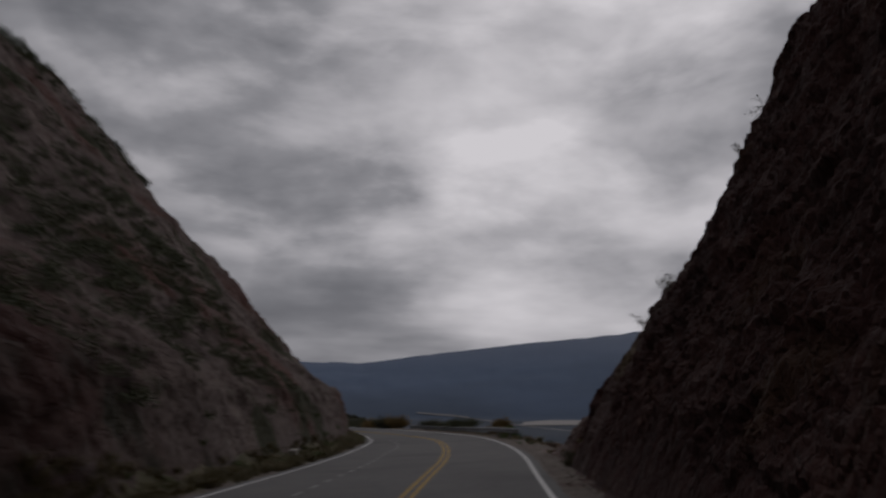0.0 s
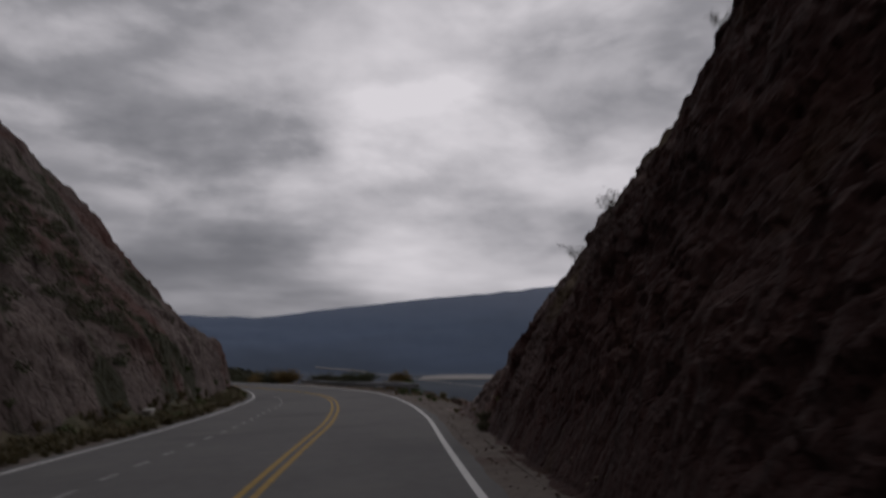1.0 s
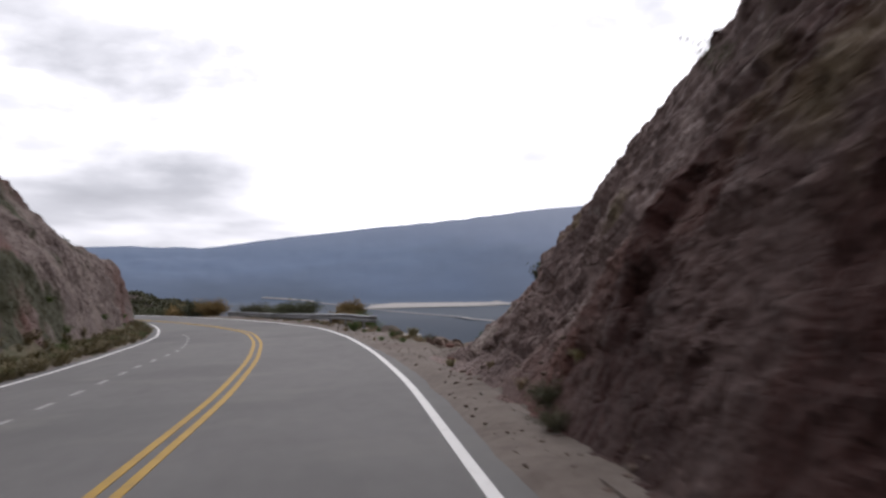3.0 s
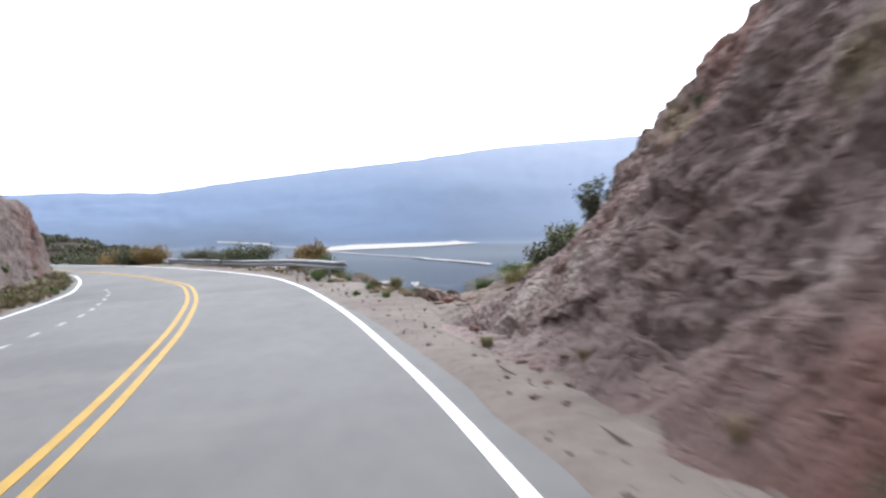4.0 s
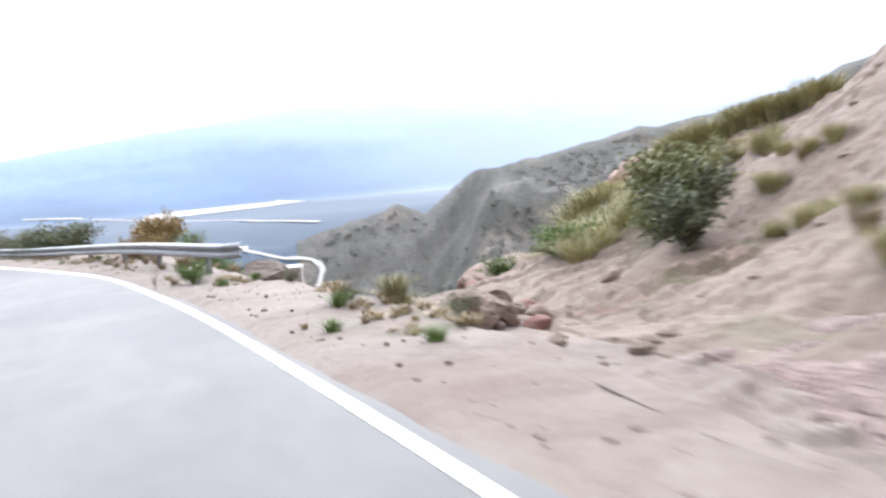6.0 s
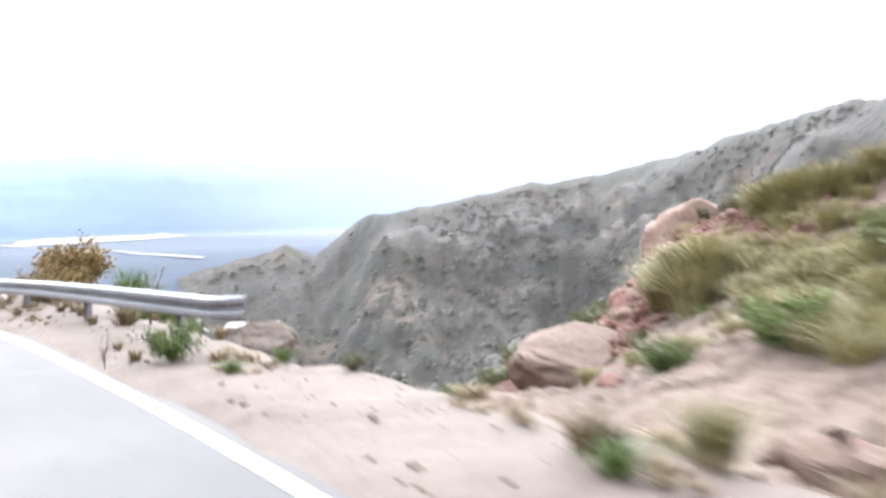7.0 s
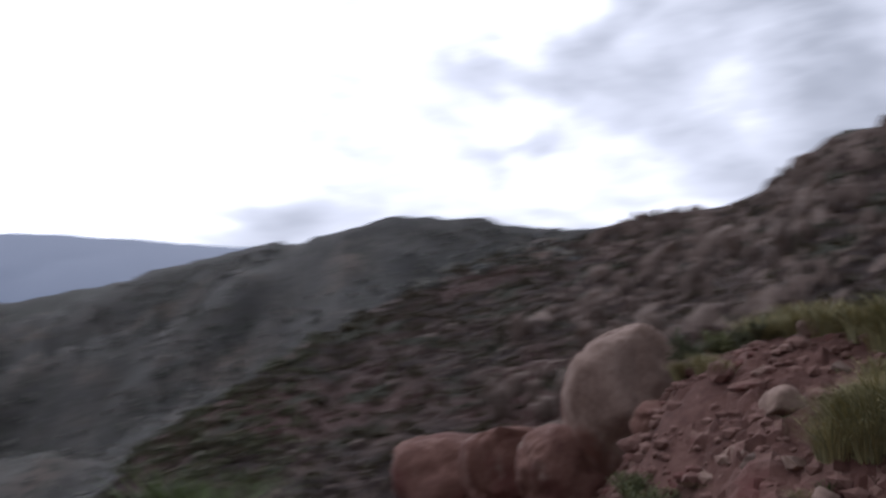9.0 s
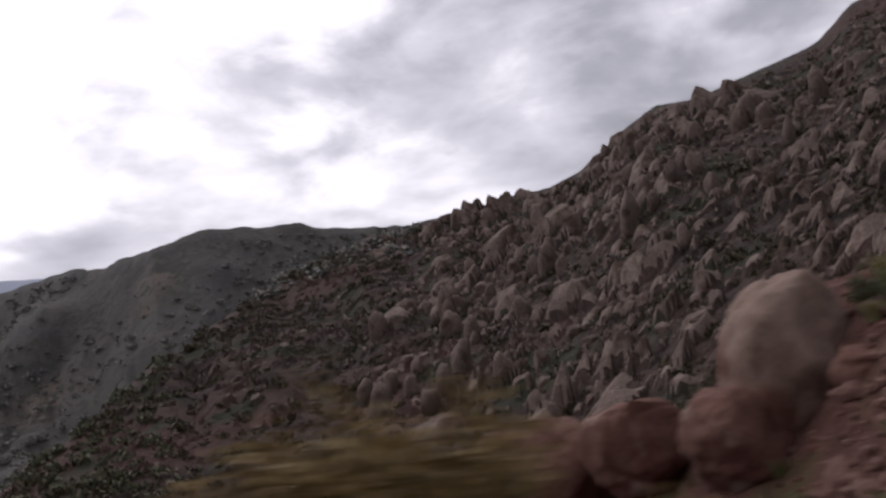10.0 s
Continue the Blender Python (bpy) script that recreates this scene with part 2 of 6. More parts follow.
M_HILL = material("scrub_hillside", [(0.34, (0.014, 0.010, 0.007)), (0.46, (0.031, 0.020, 0.016)), (0.56, (0.054, 0.034, 0.026)), (0.70, (0.095, 0.062, 0.050))], 0.16, 0.95, 0.9, 0.9,
                  patches=[((0.059, 0.030, 0.024), 0.03, 0.50, 0.62), ((0.027, 0.026, 0.014), 0.10, 0.54, 0.62)], distance=0.8)
M_ASPHALT = material("worn_grey_asphalt", [(0.3, (0.086, 0.081, 0.080)), (0.5, (0.105, 0.101, 0.098)), (0.7, (0.122, 0.117, 0.113))], 0.35, 0.85, 0.25, 60.0, patches=[((0.072, 0.070, 0.069), 0.10, 0.50, 0.70), ((0.122, 0.117, 0.110), 0.35, 0.56, 0.72)], stretch=(1, 0.35, 1), distance=0.006)
M_WHITE = material("worn_white_paint", [(0.3, (0.435, 0.427, 0.411)), (0.45, (0.585, 0.577, 0.561)), (0.7, (0.632, 0.624, 0.608))], 1.6, 0.7, 0.2, 40.0, distance=0.004)
M_YELLOW = material("worn_yellow_paint", [(0.3, (0.212, 0.126, 0.024)), (0.5, (0.322, 0.189, 0.016)), (0.7, (0.368, 0.220, 0.028))], 1.6, 0.7, 0.2, 40.0, distance=0.004)
M_FADED = material("faded_white_paint", [(0.36, (0.13, 0.127, 0.125)), (0.5, (0.25, 0.246, 0.24)), (0.7, (0.38, 0.375, 0.365))], 3.0, 0.75, 0.2, 40.0, distance=0.004)
M_STEEL = material("galvanised_steel", [(0.3, (0.188, 0.193, 0.202)), (0.5, (0.247, 0.252, 0.260)), (0.7, (0.287, 0.292, 0.297))], 1.3, 0.58, 0.12, 20.0, metal=0.55, distance=0.004)
M_SOIL = material("red_brown_soil", [(0.32, (0.050, 0.022, 0.016)), (0.48, (0.089, 0.042, 0.032)), (0.60, (0.122, 0.063, 0.049)), (0.74, (0.165, 0.098, 0.077))], 0.6, 0.95, 0.7, 5.0,
                  patches=[((0.085, 0.035, 0.026), 0.15, 0.52, 0.66), ((0.063, 0.048, 0.022), 0.3, 0.60, 0.70)], distance=0.08)
M_TAN = material("tan_sandy_soil", [(0.32, (0.074, 0.052, 0.040)), (0.48, (0.118, 0.088, 0.069)), (0.60, (0.150, 0.116, 0.093)), (0.74, (0.189, 0.153, 0.125))], 0.6, 0.95, 0.6, 5.0,
                 patches=[((0.088, 0.057, 0.042), 0.2, 0.54, 0.68), ((0.063, 0.057, 0.030), 0.4, 0.60, 0.70)], distance=0.06)
M_BROWNROCK = material("brown_granite", [(0.30, (0.078, 0.051, 0.039)), (0.5, (0.125, 0.086, 0.067)), (0.7, (0.168, 0.125, 0.100))], 0.8, 0.9, 0.6, 5.0, patches=[((0.094, 0.050, 0.036), 0.5, 0.52, 0.66)], distance=0.06, rand=0.1)
M_GRASSY = material("grassy_bank", [(0.32, (0.038, 0.038, 0.017)), (0.48, (0.070, 0.063, 0.032)), (0.62, (0.119, 0.091, 0.059)), (0.75, (0.175, 0.133, 0.098))], 0.8, 0.95, 0.7, 8.0, distance=0.08)
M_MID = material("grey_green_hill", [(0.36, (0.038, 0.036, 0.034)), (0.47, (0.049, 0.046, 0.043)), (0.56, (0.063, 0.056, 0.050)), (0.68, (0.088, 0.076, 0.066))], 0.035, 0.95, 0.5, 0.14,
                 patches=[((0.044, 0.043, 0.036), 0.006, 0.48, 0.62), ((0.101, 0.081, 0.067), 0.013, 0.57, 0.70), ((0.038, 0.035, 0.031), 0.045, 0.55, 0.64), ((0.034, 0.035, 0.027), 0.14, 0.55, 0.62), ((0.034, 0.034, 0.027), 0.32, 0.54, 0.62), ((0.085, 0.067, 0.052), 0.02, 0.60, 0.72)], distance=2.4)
# the blue is distance haze put into the base colour
M_RANGE = material("haze_blue_range", [(0.30, (0.092, 0.130, 0.206)), (0.5, (0.100, 0.139, 0.214)), (0.72, (0.109, 0.149, 0.222))], 0.0022, 0.95, 0.0, stretch=(1, 1, 3))


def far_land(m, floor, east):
    """Turns into the valley floor near by, and pales eastward and upward, with the haze put into the colour."""
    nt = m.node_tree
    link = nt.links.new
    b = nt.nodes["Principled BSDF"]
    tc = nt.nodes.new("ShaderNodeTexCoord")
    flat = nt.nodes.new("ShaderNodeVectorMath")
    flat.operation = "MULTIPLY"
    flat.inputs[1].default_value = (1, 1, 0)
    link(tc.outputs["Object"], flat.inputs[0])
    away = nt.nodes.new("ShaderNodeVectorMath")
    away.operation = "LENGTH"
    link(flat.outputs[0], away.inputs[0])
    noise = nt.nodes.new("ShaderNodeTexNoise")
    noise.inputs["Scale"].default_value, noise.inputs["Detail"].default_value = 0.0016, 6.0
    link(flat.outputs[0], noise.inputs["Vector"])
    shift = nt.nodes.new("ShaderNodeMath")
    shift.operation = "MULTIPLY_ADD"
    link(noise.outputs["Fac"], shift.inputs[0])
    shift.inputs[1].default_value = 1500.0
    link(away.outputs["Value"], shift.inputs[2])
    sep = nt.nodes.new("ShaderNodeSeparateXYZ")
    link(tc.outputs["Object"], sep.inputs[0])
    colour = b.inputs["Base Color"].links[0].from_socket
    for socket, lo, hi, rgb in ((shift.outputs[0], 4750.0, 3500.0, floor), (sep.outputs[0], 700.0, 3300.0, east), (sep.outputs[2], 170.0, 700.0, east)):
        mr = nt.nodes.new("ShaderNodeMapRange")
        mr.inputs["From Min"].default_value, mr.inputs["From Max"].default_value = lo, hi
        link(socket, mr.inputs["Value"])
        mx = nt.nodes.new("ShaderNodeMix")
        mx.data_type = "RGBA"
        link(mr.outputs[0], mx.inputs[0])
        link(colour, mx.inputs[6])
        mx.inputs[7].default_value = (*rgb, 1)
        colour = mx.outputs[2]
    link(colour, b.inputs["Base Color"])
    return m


# bluish floor and pale east, both tinted for haze
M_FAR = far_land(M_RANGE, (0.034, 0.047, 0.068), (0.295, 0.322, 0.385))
M_PALE = material("pale_bare_earth", [(0.3, (0.230, 0.218, 0.205)), (0.5, (0.290, 0.272, 0.256)), (0.7, (0.335, 0.318, 0.300))], 0.02, 0.95, 0.0)


def leaf_material(name, rgb, spread=0.35):
    m = bpy.data.materials.new(name)
    m.use_nodes = True
    nt = m.node_tree
    b = nt.nodes["Principled BSDF"]
    geo = nt.nodes.new("ShaderNodeNewGeometry")
    oi = nt.nodes.new("ShaderNodeObjectInfo")
    ramp = nt.nodes.new("ShaderNodeValToRGB")
    cr = ramp.color_ramp
    cr.elements[0].color = (*[c * (1 - spread) for c in rgb], 1)
    cr.elements[1].color = (*[min(c * (1 + spread), 1) for c in rgb], 1)
    e = cr.elements.new(0.85)
    e.color = (min(rgb[0] * 1.3, 1), rgb[1] * 1.15, rgb[2] * 0.9, 1)
    nt.links.new(geo.outputs["Random Per Island"], ramp.inputs[0])
    hsv = nt.nodes.new("ShaderNodeHueSaturation")
    mr = nt.nodes.new("ShaderNodeMapRange")
    mr.inputs["To Min"].default_value, mr.inputs["To Max"].default_value = 0.8, 1.2
    nt.links.new(oi.outputs["Random"], mr.inputs["Value"])
    nt.links.new(mr.outputs[0], hsv.inputs["Value"])
    nt.links.new(ramp.outputs[0], hsv.inputs["Color"])
    nt.links.new(hsv.outputs[0], b.inputs["Base Color"])
    b.inputs["Roughness"].default_value = 0.7
    b.inputs["Specular IOR Level"].default_value = 0.25
    b.inputs["Subsurface Weight"].default_value = 0.0
    return m


L_DARK = leaf_material("dark_green_leaves", (0.090, 0.105, 0.066))
L_GREY = leaf_material("grey_green_leaves", (0.10, 0.108, 0.07))
L_YELLOW = leaf_material("yellow_green_grass", (0.235, 0.228, 0.130))
L_GREEN = leaf_material("fresh_green_leaves", (0.095, 0.146, 0.052))
L_DRY = leaf_material("dry_straw_grass", (0.205, 0.172, 0.118))
L_OLIVE = leaf_material("olive_leaves", (0.122, 0.140, 0.070))
L_RUST = leaf_material("rusty_brown_leaves", (0.221, 0.166, 0.075))
L_BROWN = leaf_material("brown_green_grass", (0.115, 0.100, 0.055))
L_SCRUB = leaf_material("brown_green_scrub", (0.058, 0.050, 0.032))
# this pale grey stands in for haze over the distant scrub
L_HAZY = leaf_material("haze_paled_scrub", (0.150, 0.156, 0.156))
M_BARK = material("grey_brown_bark", [(0.3, (0.07, 0.055, 0.042)), (0.6, (0.14, 0.11, 0.085))], 8.0, 0.9, 0.3, 30.0, distance=0.01)
M_CRAG = material("crag_rock", [(0.3, (0.050, 0.033, 0.026)), (0.5, (0.100, 0.072, 0.058)), (0.7, (0.180, 0.138, 0.114))], 0.35, 0.92, 0.6, 1.8, patches=[((0.057, 0.036, 0.025), 0.5, 0.52, 0.62)], rand=0.3, distance=0.25)
M_CONCRETE = material("weathered_concrete", [(0.3, (0.22, 0.20, 0.18)), (0.6, (0.36, 0.34, 0.31))], 1.2, 0.9, 0.3, 20.0, distance=0.01)

# ---- vectorised noise for shaping rock and ground ----
def _hash(ix, iy, iz, k=0):
    h = (ix.astype(np.int64) * 374761393 + iy.astype(np.int64) * 668265263 + iz.astype(np.int64) * 2147483647 + k * 974634777) & 0xFFFFFFFF
    h = ((h ^ (h >> 13)) * 1274126177) & 0xFFFFFFFF
    return ((h ^ (h >> 16)) & 0xFFFFFF) / float(0xFFFFFF)


def vnoise(p):
    """Value noise in -1..1 at the rows of p."""
    i = np.floor(p)
    f = p - i
    f = f * f * (3 - 2 * f)
    i = i.astype(np.int64)
    out = 0
    for a in (0, 1):
        for b in (0, 1):
            for c in (0, 1):
                w = (f[:, 0] if a else 1 - f[:, 0]) * (f[:, 1] if b else 1 - f[:, 1]) * (f[:, 2] if c else 1 - f[:, 2])
                out = out + w * _hash(i[:, 0] + a, i[:, 1] + b, i[:, 2] + c)
    return out * 2 - 1


def fbm(p, octaves=4, gain=0.5):
    out, amp = 0, 1.0
    for k in range(octaves):
        out = out + amp * vnoise(p * 2.03 ** k + 17.3 * k)
        amp *= gain
    return out


def cells(p):
    """Distance to the nearest cell point, gap to the second nearest, and a value for the nearest cell."""
    i = np.floor(p).astype(np.int64)
    d1 = np.full(len(p), 9.0)
    d2 = np.full(len(p), 9.0)
    val = np.zeros(len(p))
    for a in (-1, 0, 1):
        for b in (-1, 0, 1):
            for c in (-1, 0, 1):
                q = i + (a, b, c)
                pt = q + np.stack([_hash(q[:, 0], q[:, 1], q[:, 2], k) for k in (1, 2, 3)], 1)
                d = np.linalg.norm(pt - p, axis=1)
                near = d < d1
                d2 = np.where(near, d1, np.minimum(d2, d))
                val = np.where(near, _hash(q[:, 0], q[:, 1], q[:, 2], 7), val)
                d1 = np.where(near, d, d1)
    return d1, d2 - d1, val


def facets(p):
    """Angular blocks: a height with its own slant for each cell, the gap to the next cell, and the cell's value."""
    i = np.floor(p).astype(np.int64)
    d1 = np.full(len(p), 9.0)
    d2 = np.full(len(p), 9.0)
    h = np.zeros(len(p))
    val = np.zeros(len(p))
    for a in (-1, 0, 1):
        for b in (-1, 0, 1):
            for c in (-1, 0, 1):
                q = i + (a, b, c)
                k = [q[:, 0], q[:, 1], q[:, 2]]
                v = p - q - np.stack([_hash(*k, n) for n in (1, 2, 3)], 1)
                d = np.linalg.norm(v, axis=1)
                near = d < d1
                d2 = np.where(near, d1, np.minimum(d2, d))
                s = np.stack([_hash(*k, n) for n in (11, 12, 13)], 1) * 2 - 1
                w = _hash(*k, 7)
                h = np.where(near, (w - 0.5) + (v * s).sum(1) * 0.9, h)
                val = np.where(near, w, val)
                d1 = np.where(near, d, d1)
    return h, d2 - d1, val


def smooth(a, b, v):
    t = np.clip((v - a) / (b - a), 0, 1)
    return t * t * (3 - 2 * t)


# ---- the road's line in plan: the painted right edge ----
_y = np.array([-90, -60, 0, 10, 20, 30, 40, 50, 60, 70, 80, 88, 96, 103], float)
_x = np.array([-3.6, -1.7, 1.8, 2.3, 2.8, 3.5, 4.27, 4.66, 4.68, 4.1, 1.6, -1.2, -5.2, -10.5])
_knots = np.concatenate([np.stack([_x, _y], 1), [(-19, 110), (-30, 115), (-45, 118), (-70, 119)]])


def _dense(k, step=0.5):
    d = np.concatenate([[0], np.cumsum(np.linalg.norm(np.diff(k, axis=0), axis=1))])
    s = np.arange(0, d[-1], step)
    p = np.stack([np.interp(s, d, k[:, j]) for j in (0, 1)], 1)
    w = np.hanning(25)
    w /= w.sum()
    pad = np.concatenate([p[:1] + (p[:1] - p[1:13][::-1]), p, p[-1:] + (p[-1:] - p[-13:-1][::-1])])
    return np.stack([np.convolve(pad[:, j], w, "valid") for j in (0, 1)], 1)[: len(p)]


EDGE = _dense(_knots)
_t = np.gradient(EDGE, axis=0)
_t /= np.linalg.norm(_t, axis=1)[:, None]
EDGE_LEFT = np.stack([-_t[:, 1], _t[:, 0]], 1)       # unit vector to the left of travel
EDGE_S = np.concatenate([[0], np.cumsum(np.linalg.norm(np.diff(EDGE, axis=0), axis=1))])
BANK = 0.055


def width_at(y):
    """Road width between the edge lines; the climbing lane runs out in the bend."""
    return np.interp(y, [-60, 0, 30, 45, 60, 70, 80, 88, 96, 110], [9.9, 9.7, 9.4, 9.2, 8.7, 8.0, 6.5, 5.2, 5.0, 5.4])



def road_point(s, off, lift=0.0):
    """Place at length s along the right edge line, off metres to its left."""
    p = np.stack([np.interp(s, EDGE_S, EDGE[:, j]) for j in (0, 1)], -1)
    n = np.stack([np.interp(s, EDGE_S, EDGE_LEFT[:, j]) for j in (0, 1)], -1)
    q = p + n * np.asarray(off)[..., None]
    return np.concatenate([q, (-BANK * np.asarray(off) + lift)[..., None] * np.ones_like(q[..., :1])], -1)


def s_at(y):
    return float(np.interp(y, EDGE[:, 1], EDGE_S))


def road_offset(x, y):
    """Signed metres to the left of the right edge line, roughly by nearest sample."""
    p = np.stack([x, y], 1)
    off = np.empty(len(p))
    sub, lf = EDGE[::4], EDGE_LEFT[::4]
    for k in range(0, len(p), 4000):
        c = p[k:k + 4000]
        d = c[:, None] - sub[None]
        j = (d ** 2).sum(2).argmin(1)
        v = d[np.arange(len(c)), j]
        side = (v * lf[j]).sum(1)
        off[k:k + 4000] = side
    return off


# ---- heights of the slopes beside the road ----
HX = np.array([6.5, 9, 12, 16, 20, 26], float)
HY = np.array([-60, 22, 31, 37, 43, 49, 55, 61, 67, 70, 71.6, 73.2, 77, 84, 100], float)
HZ = np.array([
    [5.6, 10.4, 15.5, 22, 27, 33], [5.3, 9.9, 14.6, 19.8, 23.5, 26], [3.3, 7.1, 11.7, 17.0, 20.8, 23], [1.3, 5.1, 9.2, 14.3, 18, 20], [0.1, 3.1, 7.1, 11.9, 15.3, 18],
    [-0.3, 0.5, 3.8, 8.9, 13.3, 15.8], [-0.1, -0.4, 0.5, 4.0, 8.1, 11.8], [0.0, -0.7, 0.1, 1.3, 2.7, 4.7], [0.0, -1.3, -2.1, 0.0, 1.95, 1.9], [-0.4, -1.7, -2.6, -1.1, 1.4, 1.8], [-0.45, -1.8, -2.9, -2.5, 0.6, 1.7],
    [-0.5, -2.0, -3.2, -3.4, -2.1, 0.6], [-1.0, -2.8, -4.4, -5.0, -4.4, -3.2], [-1.6, -4.5, -7.0, -8.5, -8.5, -8.0], [-5, -9, -13, -16, -18, -20]])


def grid_height(x, y):
    cx, cy = np.clip(x, HX[0], HX[-1]), np.clip(y, HY[0], HY[-1])
    i = np.clip(np.searchsorted(HX, cx) - 1, 0, len(HX) - 2)
    j = np.clip(np.searchsorted(HY, cy) - 1, 0, len(HY) - 2)
    u = (cx - HX[i]) / (HX[i + 1] - HX[i])
    v = (cy - HY[j]) / (HY[j + 1] - HY[j])
    return (HZ[j, i] * (1 - u) + HZ[j, i + 1] * u) * (1 - v) + (HZ[j + 1, i] * (1 - u) + HZ[j + 1, i + 1] * u) * v


# ---- distant relief by compass direction (degrees clockwise from +y, seen from HUB) ----
HUB = (2.0, 75.0)
FAR_RANGE = ([-180, -60, -11, -8, -4, 0, 6, 12, 17, 27, 35, 43, 54, 70, 110, 180], [3, 3, 2.7, 2.84, 2.75, 3.35, 4.1, 4.7, 5.35, 5.8, 6.1, 6.4, 5.85, 5, 4, 3])
MID_CREST = ([-180, 5, 14, 19, 21.5, 23.3, 25, 27.2, 32, 36.7, 41, 47, 48.5, 51, 54.4, 59.5, 61.2, 64.3, 68.5, 70, 74, 84, 110, 180], [-3.4, -3.4, -3.2, -2.2, -1.3, -2.1, -0.8, 0.4, 1.1, 2.15, 2.6, 3.65, 4.3, 4.9, 5.8, 6.65, 7.35, 7.85, 7.85, 7.5, 6.9, 5, 4, 4])
MID_DIST = ([-180, 5, 17, 24, 28, 40, 50, 60, 75, 180], [700, 700, 800, 860, 760, 900, 800, 580, 600, 500])
NEAR_CREST = ([-180, 20, 40, 46, 48, 51, 55.8, 60, 66, 73, 79.5, 84, 86, 89, 91, 94.2, 97, 100.5, 102.5, 110, 130, 180], [-14, -14, -12, -10, -8.5, -5.4, -2.2, 0.4, 3.6, 6.3, 7.3, 7.7, 8.4, 10.6, 11.7, 11.9, 12.7, 13.7, 15.3, 17, 20, 20])
NEAR_DIST = ([-180, 40, 48, 55, 60, 66, 73, 80, 86, 91, 103, 120, 180], [110, 110, 120, 140, 170, 220, 270, 250, 215, 195, 180, 170, 150])
LEFT_HILL = ([-60, -30, -14, -9.6, -7.2, -5.3, -3.6, 0], [5, 2.2, 0.5, 0.05, -0.5, -1.25, -2.3, -5])
VALLEY_Z = -39.0


def polar_height(az, r):
    """Height of the far ground at a direction (degrees) and a distance (metres) from HUB."""
    tan = lambda e: np.tan(np.radians(e))
    ra, rb = np.interp(az, *NEAR_DIST), np.interp(az, *MID_DIST)
    za, zb = 1.7 + ra * tan(np.interp(az, *NEAR_CREST)), 1.7 + rb * tan(np.interp(az, *MID_CREST))
    zc = 1.7 + 4400 * tan(np.interp(az, *FAR_RANGE))
    ravine = np.interp(az, [-180, 0, 45, 70, 90, 110, 180], [-18, -18, -26, -22, -10, 2, 5])
    rr = [0 * r, 28 + 0 * r, 60 + 0 * r, ra, ra * 1.25, rb * 0.62, rb, rb * 1.22, 1500 + 0 * r, 3300 + 0 * r, 4400 + 0 * r, 4900 + 0 * r]
    zz = [-1 + 0 * r, -6 + 0 * r, ravine, za, np.minimum(za - 0.12 * ra, za), np.minimum(zb - 0.13 * rb, -36), zb, np.minimum(zb - 0.1 * rb, VALLEY_Z), VALLEY_Z + 2 + 0 * r, VALLEY_Z + 10 + 0 * r, zc, zc - 60]
    out = np.zeros_like(r)
    for k in range(len(rr) - 1):
        t = np.clip((r - rr[k]) / (rr[k + 1] - rr[k]), 0, 1)
        s = t * t * (3 - 2 * t) if k in (1, 6, 7, 8) else t
        seg = zz[k] * (1 - s) + zz[k + 1] * s
        out = np.where((r >= rr[k]) & (r <= rr[k + 1]), seg, out)
    # the wooded hill beyond the bend
    lh = 1.7 + 200 * tan(np.interp(az, *LEFT_HILL, left=-8, right=-8))
    bump = np.interp(r, [60, 190, 230, 400], [-30, 0, 0, -60])
    return np.where((az < 0) & (az > -70), np.maximum(out, lh + bump), out)


